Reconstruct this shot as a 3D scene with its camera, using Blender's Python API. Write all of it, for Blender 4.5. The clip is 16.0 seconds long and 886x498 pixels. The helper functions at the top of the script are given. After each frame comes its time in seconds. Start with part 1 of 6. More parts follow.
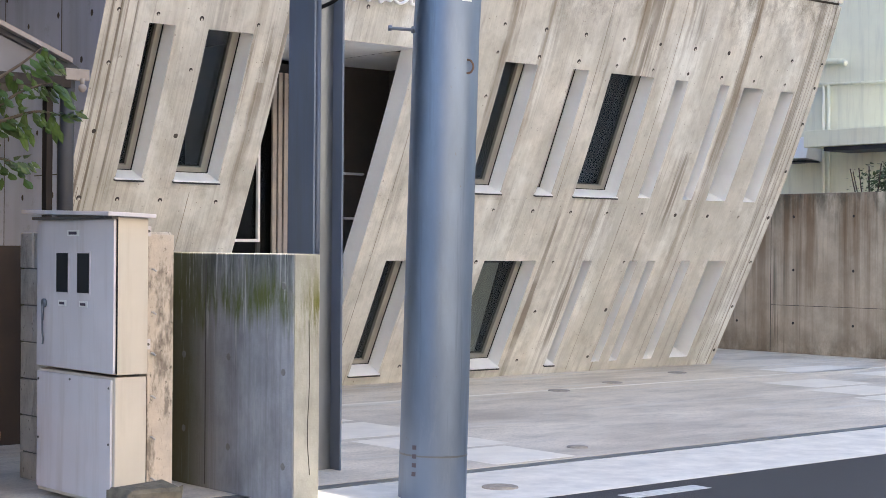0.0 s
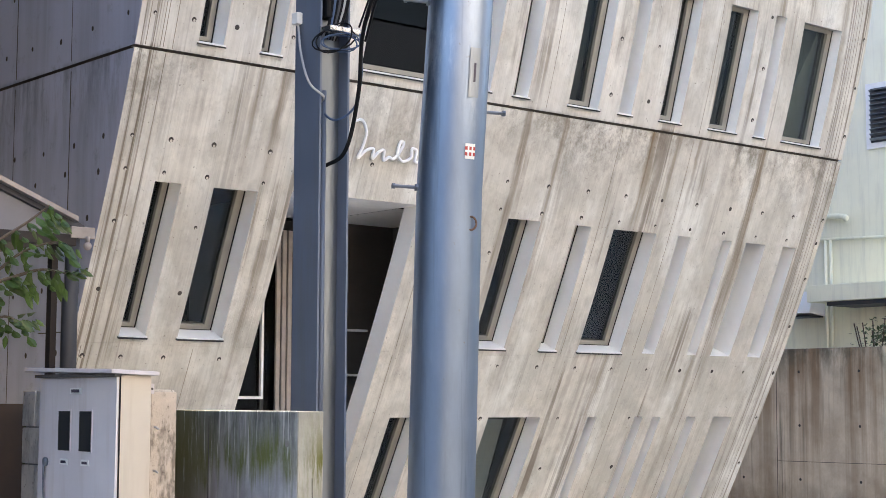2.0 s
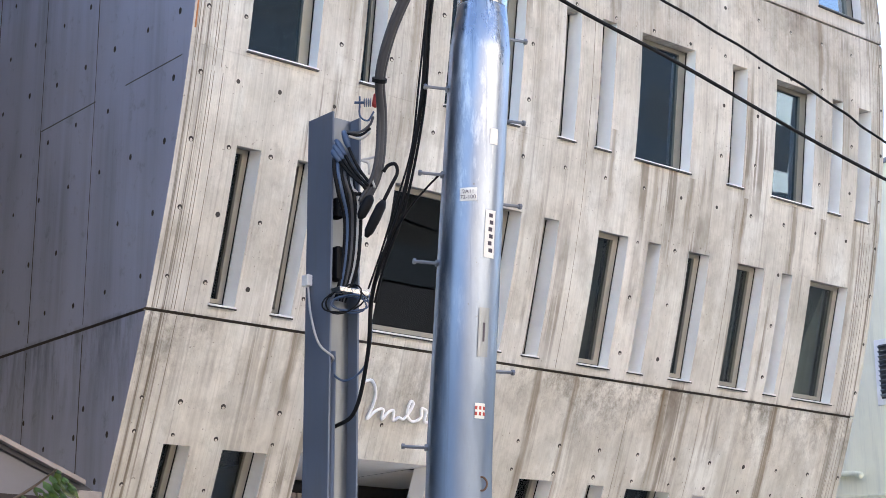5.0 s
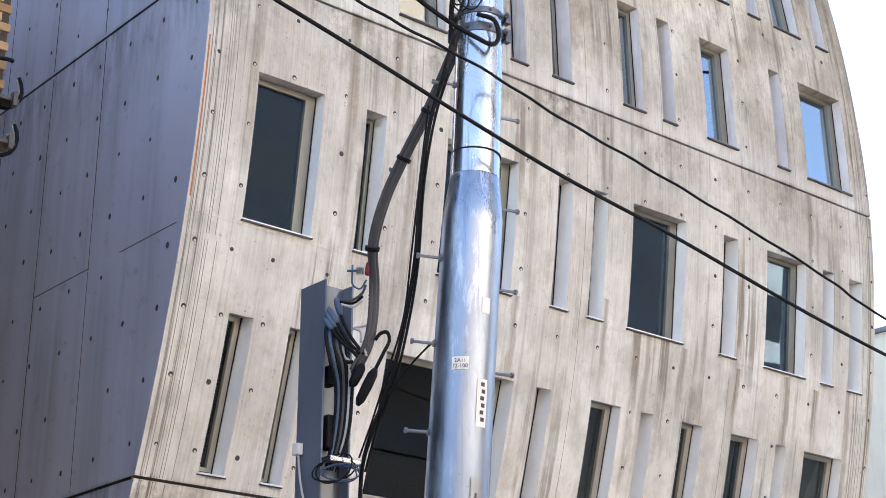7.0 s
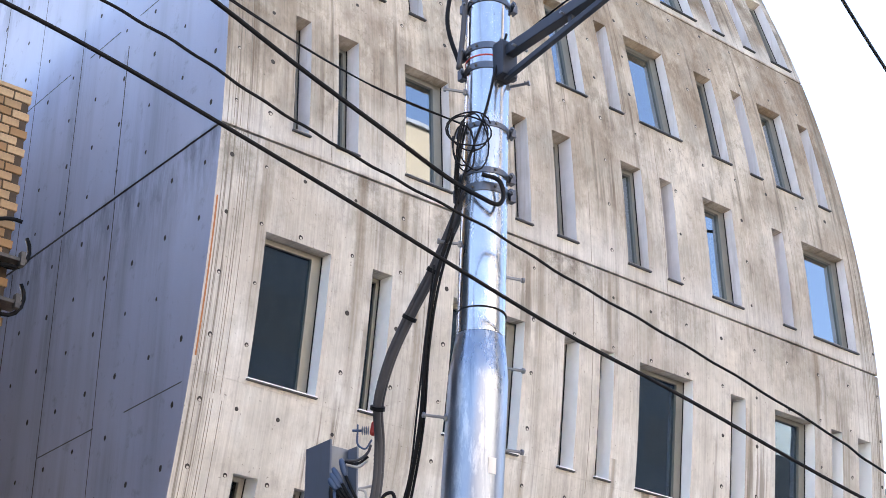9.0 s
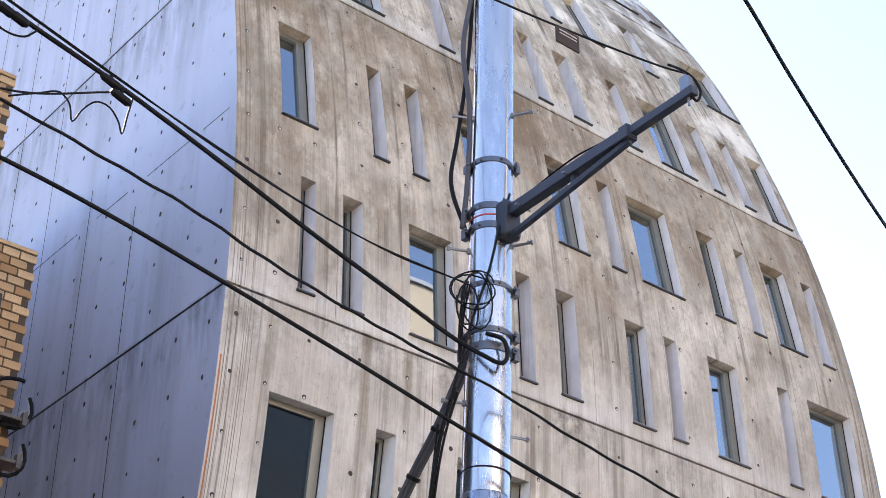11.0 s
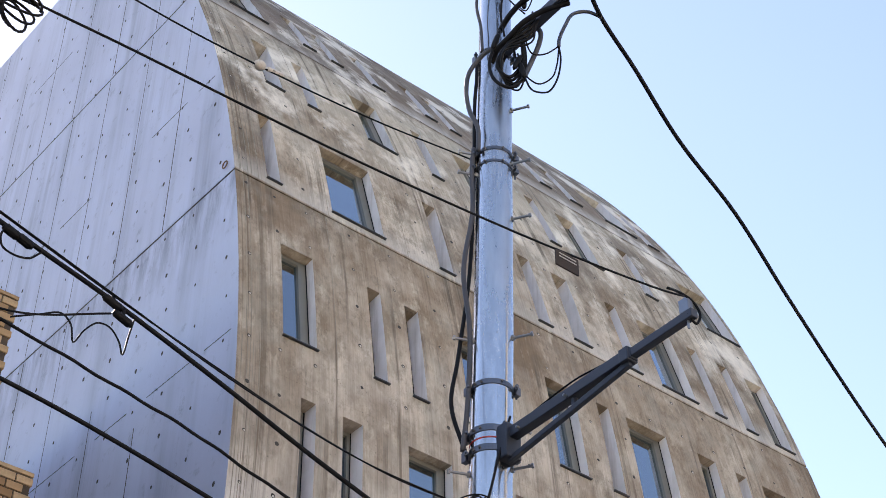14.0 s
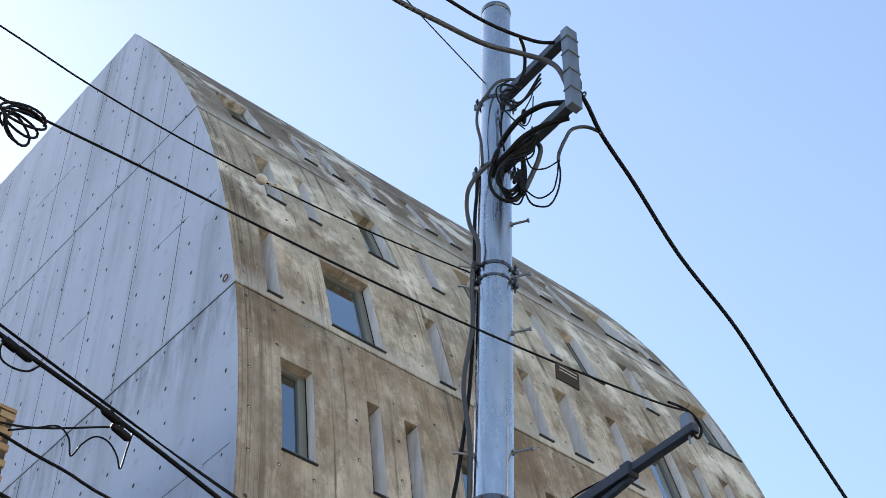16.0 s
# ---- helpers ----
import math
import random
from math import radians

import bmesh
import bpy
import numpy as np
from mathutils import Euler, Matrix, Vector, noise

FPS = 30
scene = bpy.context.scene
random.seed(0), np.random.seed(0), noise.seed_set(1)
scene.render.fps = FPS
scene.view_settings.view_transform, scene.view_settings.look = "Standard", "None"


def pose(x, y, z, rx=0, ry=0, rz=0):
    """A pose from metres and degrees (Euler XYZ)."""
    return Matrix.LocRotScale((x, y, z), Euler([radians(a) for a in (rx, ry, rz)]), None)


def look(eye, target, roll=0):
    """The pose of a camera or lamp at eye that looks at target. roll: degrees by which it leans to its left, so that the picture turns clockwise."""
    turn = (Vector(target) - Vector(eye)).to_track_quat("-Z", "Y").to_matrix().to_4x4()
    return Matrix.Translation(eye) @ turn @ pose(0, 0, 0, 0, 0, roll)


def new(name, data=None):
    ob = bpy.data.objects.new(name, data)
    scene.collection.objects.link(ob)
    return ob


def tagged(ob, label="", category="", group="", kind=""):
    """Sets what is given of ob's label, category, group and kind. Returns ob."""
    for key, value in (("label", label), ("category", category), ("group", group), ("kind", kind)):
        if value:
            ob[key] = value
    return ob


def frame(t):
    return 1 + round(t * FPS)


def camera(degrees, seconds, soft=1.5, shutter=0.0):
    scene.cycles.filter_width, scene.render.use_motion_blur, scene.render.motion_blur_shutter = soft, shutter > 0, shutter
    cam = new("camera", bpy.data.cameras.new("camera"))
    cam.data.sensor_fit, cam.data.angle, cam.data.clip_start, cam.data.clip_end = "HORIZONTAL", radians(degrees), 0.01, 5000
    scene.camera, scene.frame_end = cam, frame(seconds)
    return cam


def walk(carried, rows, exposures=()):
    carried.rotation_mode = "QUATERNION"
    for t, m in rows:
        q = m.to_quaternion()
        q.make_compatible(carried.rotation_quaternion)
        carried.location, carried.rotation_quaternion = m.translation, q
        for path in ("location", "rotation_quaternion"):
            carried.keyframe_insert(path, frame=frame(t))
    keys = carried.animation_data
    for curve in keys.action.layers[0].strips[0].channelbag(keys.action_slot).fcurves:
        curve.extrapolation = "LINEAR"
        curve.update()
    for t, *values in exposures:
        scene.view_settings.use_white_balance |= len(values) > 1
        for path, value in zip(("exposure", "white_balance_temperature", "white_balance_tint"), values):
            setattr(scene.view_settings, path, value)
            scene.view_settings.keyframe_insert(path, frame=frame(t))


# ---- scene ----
cam = camera(30.5, 16.0, soft=0.8)
EYE = 1.28
ROWS = [  # seconds, yaw, pitch, roll
    (0.0, -40.3, 0.0, 0.45), (0.5, -40.261, 1.329, 0.436), (1.0, -40.218, 2.726, 0.397), (1.5, -40.172, 4.117, 0.328),
    (2.0, -40.14, 5.504, 0.235), (2.5, -40.072, 6.929, 0.122), (3.0, -39.994, 8.397, 0.014), (3.5, -39.925, 9.92, -0.09),
    (4.0, -39.849, 11.497, -0.177), (4.5, -39.788, 13.078, -0.219), (7.0, -40.106, 20.58, 0.035), (7.5, -40.08, 21.96, 0.064),
    (8.0, -40.019, 23.356, 0.065), (8.5, -39.954, 24.76, 0.051), (9.0, -39.889, 26.186, 0.038), (11.5, -39.717, 33.144, 0.036),
    (12.0, -39.713, 34.485, 0.053), (12.5, -39.718, 35.8, 0.078), (13.0, -39.725, 37.082, 0.109), (13.5, -39.721, 38.345, 0.157),
    (14.0, -39.697, 39.6, 0.21), (14.5, -39.69, 40.853, 0.255), (15.0, -39.684, 42.102, 0.288), (15.5, -39.669, 43.147, 0.311),
    (16.0, -39.665, 43.602, 0.323),
]


def aim(yaw, pitch, roll):
    """The eye stays put; the camera only turns."""
    a, b = radians(yaw), radians(pitch)
    ahead = Vector((-math.sin(a) * math.cos(b), math.cos(a) * math.cos(b), math.sin(b)))
    return look((0, 0, EYE), Vector((0, 0, EYE)) + ahead, roll)


EXPOSURES = [(0.0, 2.46, 6850, 15), (4.5, 2.42, 6850, 16), (8.0, 2.37, 7050, 18), (9.0, 2.38, 7000, 19), (12.5, 1.83, 7200, 22), (14.2, 1.6, 7400, 19), (16.0, 1.36, 7080, 10)]
walk(cam, [(t, aim(y, p, r)) for t, y, p, r in ROWS], EXPOSURES)

# ---- light ----
SUN_DIR = Vector((0.03, 0.76, 0.65)).normalized()
world = bpy.data.worlds.new("sky")
world.use_nodes = True
scene.world = world
wt = world.node_tree
sky = wt.nodes.new("ShaderNodeTexSky")
sky.sky_type, sky.sun_disc = "NISHITA", False
sky.sun_elevation = math.asin(SUN_DIR.z)
sky.sun_rotation = math.atan2(SUN_DIR.x, SUN_DIR.y)
sky.air_density, sky.dust_density, sky.ozone_density = 1.0, 0.22, 1.3
wt.nodes["Background"].inputs["Strength"].default_value = 0.12
wt.links.new(sky.outputs["Color"], wt.nodes["Background"].inputs["Color"])
sun = new("sun", bpy.data.lights.new("sun", "SUN"))
sun.data.energy, sun.data.angle, sun.data.color = 4.6, radians(0.5), (1.0, 0.94, 0.84)
sun.matrix_basis = look((0, 0, 40), Vector((0, 0, 40)) - SUN_DIR)


# ---- materials ----
class Mat:
    """Small helper to wire a node material."""

    def __init__(self, name, rough=0.8, metal=0.0, spec=0.5):
        self.m = bpy.data.materials.new(name)
        self.m.use_nodes = True
        self.t = self.m.node_tree
        self.b = self.t.nodes["Principled BSDF"]
        self.b.inputs["Roughness"].default_value = rough
        self.b.inputs["Metallic"].default_value = metal
        self.b.inputs["Specular IOR Level"].default_value = spec

    def n(self, kind, **vals):
        node = self.t.nodes.new("ShaderNode" + kind)
        for k, v in vals.items():
            node.inputs[k.replace("_", " ")].default_value = v
        return node

    def link(self, a, b):
        self.t.links.new(a, b)

    def coords(self, scale=(1, 1, 1)):
        tc, mp = self.n("TexCoord"), self.n("Mapping")
        mp.inputs["Scale"].default_value = scale
        self.link(tc.outputs["Object"], mp.inputs["Vector"])
        return mp.outputs["Vector"]

    def noise(self, scale=(1, 1, 1), freq=1.0, detail=4.0, rough=0.55):
        nd = self.n("TexNoise", Scale=freq, Detail=detail, Roughness=rough)
        self.link(self.coords(scale), nd.inputs["Vector"])
        return nd.outputs["Fac"]

    def ramp(self, fac, lo, hi, a=0.0, b=1.0):
        r = self.n("MapRange")
        for k, v in (("From Min", lo), ("From Max", hi), ("To Min", a), ("To Max", b)):
            r.inputs[k].default_value = v
        self.link(fac, r.inputs["Value"])
        return r.outputs["Result"]

    def math(self, op, a, b):
        nd = self.n("Math")
        nd.operation = op
        for i, v in enumerate((a, b)):
            if isinstance(v, (int, float)):
                nd.inputs[i].default_value = v
            else:
                self.link(v, nd.inputs[i])
        return nd.outputs[0]

    def mix(self, fac, a, b, mode="MIX"):
        nd = self.n("Mix")
        nd.data_type, nd.blend_type = "RGBA", mode
        for i, v in ((0, fac), (6, a), (7, b)):
            if isinstance(v, (int, float)):
                nd.inputs[i].default_value = v
            elif isinstance(v, tuple):
                nd.inputs[i].default_value = (*v, 1)
            else:
                self.link(v, nd.inputs[i])
        return nd.outputs[2]

    def color(self, c):
        if isinstance(c, tuple):
            self.b.inputs["Base Color"].default_value = (*c, 1)
        else:
            self.link(c, self.b.inputs["Base Color"])
        return self

    def rough(self, r):
        self.link(r, self.b.inputs["Roughness"])
        return self

    def bump(self, h, strength=0.3, dist=0.01):
        nd = self.n("Bump", Strength=strength, Distance=dist)
        self.link(h, nd.inputs["Height"])
        self.link(nd.outputs["Normal"], self.b.inputs["Normal"])
        return self


def z_of(m):
    tc, sp = m.n("TexCoord"), m.n("SeparateXYZ")
    m.link(tc.outputs["Object"], sp.inputs["Vector"])
    return sp.outputs


def concrete(name, light, dark, stain, stain_amount=0.6, weather=None, along=(1, 1), fine_freq=7, seams=()):
    """Board-marked fair-faced concrete: cloudy grey, vertical run-off streaks, fine pores."""
    m = Mat(name, 0.85)
    ax, ay = along
    cloud = m.ramp(m.noise((0.7, 0.7, 0.5), 1.0, 5, 0.6), 0.3, 0.7)
    col = m.mix(cloud, dark, light)
    streak = m.noise((fine_freq * ax, fine_freq * ay, 0.03 * fine_freq), 1.0, 6, 0.7)
    patch = m.noise((0.9 * ax, 0.9 * ay, 0.35), 1.3, 3, 0.5)
    s = m.math("MULTIPLY", m.ramp(streak, 0.45, 0.68), m.ramp(patch, 0.38, 0.62))
    amount = stain_amount
    if weather:
        zz = m.ramp(z_of(m)[2], weather[0], weather[1], stain_amount * 0.75, stain_amount * 1.35)
        wide = m.ramp(m.noise((0.5, 0.5, 0.3), 1.1, 5, 0.6), 0.35, 0.62)
        film = m.math("MULTIPLY", wide, m.ramp(z_of(m)[2], weather[0], weather[1], 0.0, 0.75))
        col = m.mix(film, col, tuple(0.75 * c for c in stain))
        amount = zz
    col = m.mix(m.math("MULTIPLY", s, amount), col, stain)
    grime = m.ramp(m.noise((3, 3, 3), 2.0, 6, 0.7), 0.58, 0.75, 0.0, 0.35)
    col = m.mix(grime, col, tuple(0.6 * c for c in stain))
    for seam in seams:
        zz = z_of(m)[2]
        below = m.math("MULTIPLY", m.ramp(zz, seam - 0.9, seam, 0.0, 0.6), m.ramp(zz, seam, seam + 0.05, 1.0, 0.0))
        drip = m.ramp(m.noise((6 * ax, 6 * ay, 1.2), 1.0, 7, 0.7), 0.42, 0.62)
        col = m.mix(m.math("MULTIPLY", below, drip), col, stain)
    m.color(col)
    fine = m.noise((1, 1, 1), 60.0, 4, 0.6)
    boards = m.noise((9 * ax, 9 * ay, 0.08), 1.0, 3, 0.6)
    h = m.math("ADD", m.math("MULTIPLY", fine, 0.25), m.math("MULTIPLY", boards, 0.9))
    m.bump(h, 0.35, 0.02)
    m.rough(m.ramp(cloud, 0, 1, 0.75, 0.92))
    return m.m


def plain(name, col, rough=0.6, metal=0.0, spec=0.5, var=0.15, freq=6.0, bump=0.0, dirt=None):
    m = Mat(name, rough, metal, spec)
    v = m.noise((1, 1, 1), freq, 5, 0.6)
    c = m.mix(m.ramp(v, 0.3, 0.7), tuple(x * (1 - var) for x in col), tuple(min(1, x * (1 + var)) for x in col))
    if dirt:
        d = m.ramp(m.noise((10, 10, 0.8), 1.0, 5, 0.65), 0.5, 0.75, 0.0, dirt[1])
        c = m.mix(d, c, dirt[0])
    m.color(c)
    m.rough(m.ramp(v, 0.3, 0.7, max(0.02, rough - 0.08), min(1, rough + 0.08)))
    if bump:
        m.bump(m.noise((1, 1, 1), freq * 12, 3, 0.6), bump, 0.005)
    return m.m


def glass(name, tint, base_gloss, grazing, gloss_rough=0.01, sheen=(1, 1, 1), wires=0.0):
    """A clear pane: tinted see-through, with gloss that rises towards grazing; some have a wire mesh cast in."""
    m = Mat(name)
    lw = m.n("LayerWeight", Blend=0.5)
    tr, gl, mx = m.n("BsdfTransparent"), m.n("BsdfGlossy", Roughness=gloss_rough), m.n("MixShader")
    tr.inputs["Color"].default_value = (*tint, 1)
    gl.inputs["Color"].default_value = (*sheen, 1)
    bow = m.n("Bump", Strength=0.012, Distance=0.03)
    m.link(m.noise((1, 1, 1), 2.2, 2, 0.5), bow.inputs["Height"])
    m.link(bow.outputs["Normal"], gl.inputs["Normal"])
    rise = m.math("POWER", lw.outputs["Facing"], 3.0)
    m.link(m.math("MINIMUM", m.math("ADD", m.math("MULTIPLY", rise, grazing), base_gloss), 0.95), mx.inputs[0])
    m.link(tr.outputs[0], mx.inputs[1])
    m.link(gl.outputs[0], mx.inputs[2])
    last = mx.outputs[0]
    if wires:
        x, _, z = z_of(m)[:3]
        net = None
        for sg in (1, -1):
            saw = m.math("FRACT", m.math("MULTIPLY", m.math("ADD", x, m.math("MULTIPLY", z, 0.7 * sg)), 40.0), 0.0)
            ln = m.math("LESS_THAN", saw, 0.14)
            net = ln if net is None else m.math("MAXIMUM", net, ln)
        df, mw = m.n("BsdfDiffuse"), m.n("MixShader")
        df.inputs["Color"].default_value = (0.22, 0.23, 0.22, 1)
        m.link(m.math("MULTIPLY", net, wires), mw.inputs[0])
        m.link(last, mw.inputs[1])
        m.link(df.outputs[0], mw.inputs[2])
        last = mw.outputs[0]
    m.link(last, m.t.nodes["Material Output"].inputs["Surface"])
    return m.m


RUNOFFS = [(1.17, 2.9, 3.88, 0.05, 0.6), (1.41, 2.7, 3.88, 0.06, 0.6), (4.02, 0.9, 3.88, 0.06, 0.55), (4.48, 1.2, 3.88, 0.05, 0.6), (5.66, 2.5, 3.88, 0.08, 0.85),
           (6.0, 2.8, 3.88, 0.05, 0.6), (6.32, 3.0, 3.88, 0.04, 0.55), (7.28, 1.0, 3.88, 0.09, 0.9), (5.84, 0.2, 1.8, 0.05, 0.5), (7.12, 0.0, 1.9, 0.06, 0.6), (1.53, 1.0, 2.6, 0.06, 0.55),
           (6.37, 4.9, 5.8, 0.05, 0.7), (5.58, 5.0, 5.85, 0.06, 0.7), (4.51, 5.0, 6.1, 0.05, 0.5), (5.1, 4.2, 5.9, 0.05, 0.5), (7.6, 5.0, 5.8, 0.06, 0.7), (7.14, 3.95, 5.85, 0.06, 0.65),
           (8.15, 3.95, 6.3, 0.06, 0.6), (3.42, 4.2, 5.9, 0.05, 0.5), (1.47, 5.5, 7.88, 0.06, 0.55), (1.92, 6.7, 7.88, 0.05, 0.6), (0.5, 5.8, 7.88, 0.07, 0.5), (4.42, 5.2, 7.88, 0.06, 0.5),
           (7.47, 6.2, 7.88, 0.06, 0.6), (3.52, 5.1, 7.88, 0.06, 0.5), (2.12, 5.2, 7.1, 0.05, 0.5), (6.3, 4.6, 7.0, 0.07, 0.55)]


def facade_concrete():
    """Fair-faced concrete with brown rain streaks: fine lines near both ends, broad runs between, heavy mottled staining higher up."""
    m = Mat("facade_concrete", 0.85)
    x, _, z = z_of(m)[:3]
    high = m.ramp(z, 6.0, 11.6, 0.0, 1.0)
    cloud = m.ramp(m.noise((0.8, 0.8, 0.6), 1.2, 8, 0.7), 0.34, 0.66)
    col = m.mix(cloud, (0.52, 0.50, 0.445), (0.865, 0.82, 0.735))
    pale = m.ramp(m.noise((1.6, 0.0, 0.7), 1.0, 6, 0.65), 0.50, 0.64, 0.0, 0.7)
    # greyer blotches low down, fading out between 2.0 and 4.5 m
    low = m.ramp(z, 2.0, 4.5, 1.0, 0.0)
    low_blotch = m.math("MULTIPLY", low, m.ramp(m.noise((1.0, 1.0, 0.8), 1.8, 8, 0.7), 0.42, 0.58, 0.1, 0.8))
    col = m.mix(low_blotch, col, (0.53, 0.52, 0.46))
    col = m.mix(pale, col, (0.92, 0.92, 0.87))
    # brown film and mottling, heavier with height
    col = m.mix(m.math("MULTIPLY", high, 0.66), col, (0.50, 0.355, 0.215))
    film = m.math("MULTIPLY", m.ramp(m.noise((0.6, 0.6, 0.5), 1.3, 8, 0.62), 0.38, 0.62), m.math("ADD", m.math("MULTIPLY", high, 0.84), 0.08))
    col = m.mix(film, col, (0.19, 0.118, 0.062))
    worn = m.math("MULTIPLY", m.ramp(m.noise((1.1, 1.1, 0.45), 1.5, 7, 0.62), 0.50, 0.68), m.math("ADD", m.math("MULTIPLY", high, 0.5), 0.1))
    col = m.mix(worn, col, (0.90, 0.81, 0.67))
    speck = m.math("MULTIPLY", m.ramp(m.noise((1, 1, 0.7), 7.0, 10, 0.8), 0.52, 0.66), m.math("ADD", m.math("MULTIPLY", high, 0.45), 0.22))
    col = m.mix(speck, col, (0.13, 0.098, 0.065))
    grain = m.math("MULTIPLY", m.ramp(m.noise((1.6, 1.6, 0.8), 3.2, 10, 0.72), 0.47, 0.6), m.math("MULTIPLY", high, 0.5))
    col = m.mix(grain, col, (0.15, 0.108, 0.062))
    flake = m.math("MULTIPLY", m.ramp(m.noise((1.4, 1.4, 0.6), 4.0, 10, 0.75), 0.55, 0.64), m.math("MULTIPLY", high, 0.45))
    col = m.mix(flake, col, (0.84, 0.74, 0.59))
    # patchy pale belt: wear, with reflected sunlight put into the colour
    belt = m.math("MULTIPLY", m.ramp(z, 12.8, 14.2, 0.0, 1.0), m.ramp(z, 15.42, 15.52, 1.0, 0.0))
    col = m.mix(m.math("MULTIPLY", belt, m.ramp(m.noise((0.7, 0.7, 0.5), 1.2, 6, 0.6), 0.38, 0.62, 0.08, 0.68)), col, (0.62, 0.55, 0.43))
    col = m.mix(m.ramp(z, 15.42, 15.52, 0.0, 0.74), col, (0.17, 0.12, 0.08))
    dark = m.math("MULTIPLY", m.math("MULTIPLY", m.ramp(z, 10.0, 11.5, 0.0, 1.0), m.ramp(z, 11.74, 11.8, 1.0, 0.0)), m.ramp(m.noise((0.8, 0.8, 0.35), 1.4, 7, 0.65), 0.36, 0.58, 0.12, 0.6))
    col = m.mix(dark, col, (0.215, 0.138, 0.075))
    # runs of rain
    broad = m.math("MULTIPLY", m.ramp(m.noise((5.0, 0.0, 0.13), 1.0, 5, 0.6), 0.55, 0.63), m.ramp(m.noise((0.9, 0.0, 0.5), 1.2, 5, 0.6), 0.46, 0.60))
    col = m.mix(m.math("MULTIPLY", broad, m.ramp(high, 0.0, 1.0, 0.45, 0.7)), col, (0.22, 0.162, 0.11))
    edge = m.math("MULTIPLY", m.ramp(m.noise((5.0, 0.0, 0.13), 1.0, 5, 0.6), 0.575, 0.60), m.ramp(m.noise((0.9, 0.0, 0.5), 1.2, 5, 0.6), 0.45, 0.58))
    col = m.mix(m.math("MULTIPLY", edge, 0.5), col, (0.13, 0.09, 0.055))
    ends = m.math("MAXIMUM", m.ramp(x, X0 + 0.55, X0 + 0.25, 0.0, 1.0), m.ramp(x, X0 + 8.1, X0 + 8.35, 0.0, 1.0))
    where = m.math("MAXIMUM", ends, m.ramp(m.noise((1.6, 0.0, 0.30), 1.0, 3, 0.5), 0.54, 0.68, 0.0, 0.45))
    fine = m.ramp(m.noise((24, 0.0, 0.14), 1.0, 5, 0.65), 0.52, 0.61)
    col = m.mix(m.math("MULTIPLY", m.math("MULTIPLY", fine, where), 0.8), col, (0.14, 0.098, 0.06))
    runs = m.math("MULTIPLY", m.ramp(m.noise((9.0, 0.0, 0.2), 1.0, 6, 0.65), 0.535, 0.62), m.ramp(m.noise((0.7, 0.0, 0.7), 1.4, 4, 0.6), 0.44, 0.56))
    col = m.mix(m.math("MULTIPLY", runs, m.ramp(high, 0.0, 1.0, 0.28, 0.85)), col, (0.12, 0.088, 0.058))
    # mottled stains hanging below the lift joints, lime above them
    mott = m.ramp(m.noise((5, 0.0, 4), 1.0, 9, 0.8), 0.44, 0.62)
    patch = m.ramp(m.noise((0.8, 0.0, 0.4), 1.0, 3, 0.5), 0.42, 0.58)
    for seam in (3.89, 7.89, 11.77, 15.5):
        below = m.math("MULTIPLY", m.ramp(z, seam - 0.75, seam - 0.05, 0.0, 1.0), m.ramp(z, seam, seam + 0.03, 1.0, 0.0))
        col = m.mix(m.math("MULTIPLY", m.math("MULTIPLY", below, 0.85), m.math("MULTIPLY", mott, patch)), col, (0.10, 0.075, 0.048))
        above = m.math("MULTIPLY", m.ramp(z, seam + 0.02, seam + 0.05, 0.0, 1.0), m.ramp(z, seam + 0.1, seam + 0.4, 1.0, 0.0))
        col = m.mix(m.math("MULTIPLY", above, 0.45), col, (0.72, 0.69, 0.64))
    # single run-offs from joints and window corners: place along the front, foot, head, half width, strength
    wob = m.math("MULTIPLY", m.math("SUBTRACT", m.noise((2.0, 0.0, 1.3), 1.5, 5, 0.6), 0.5), 0.16)
    xs, total = m.math("ADD", m.math("SUBTRACT", x, X0), wob), None
    for u, za, zb, hw, amt in RUNOFFS:
        side = m.ramp(m.math("ABSOLUTE", m.math("SUBTRACT", xs, u), 0.0), hw * 0.35, hw, amt, 0.0)
        one = m.math("MULTIPLY", side, m.math("MULTIPLY", m.ramp(z, za, za + 0.7 * (zb - za), 0.0, 1.0), m.math("LESS_THAN", z, zb)))
        total = one if total is None else m.math("MAXIMUM", total, one)
    thread = m.ramp(m.noise((32, 0.0, 0.2), 1.0, 4, 0.6), 0.36, 0.62, 0.6, 1.2)
    col = m.mix(m.math("MULTIPLY", total, thread), col, (0.20, 0.14, 0.08))
    # blotches of damp and lime at hand size, blow holes
    blot = m.ramp(m.noise((1, 1, 0.8), 2.6, 7, 0.65), 0.50, 0.66, 0.0, 0.38)
    col = m.mix(blot, col, (0.36, 0.335, 0.275))
    holes = m.ramp(m.noise((1, 1, 1), 38, 2, 0.5), 0.70, 0.76, 0.0, 0.6)
    col = m.mix(holes, col, (0.14, 0.12, 0.09))
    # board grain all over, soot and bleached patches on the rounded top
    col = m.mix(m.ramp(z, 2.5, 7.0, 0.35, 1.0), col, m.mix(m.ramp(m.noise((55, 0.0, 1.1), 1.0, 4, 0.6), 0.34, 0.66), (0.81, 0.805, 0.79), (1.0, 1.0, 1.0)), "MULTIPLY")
    top = m.ramp(z, 11.8, 13.5, 0.0, 1.0)
    soot = m.math("MULTIPLY", top, m.ramp(m.noise((1.0, 0.6, 0.5), 1.1, 8, 0.66), 0.52, 0.62, 0.0, 0.6))
    col = m.mix(soot, col, (0.12, 0.085, 0.055))
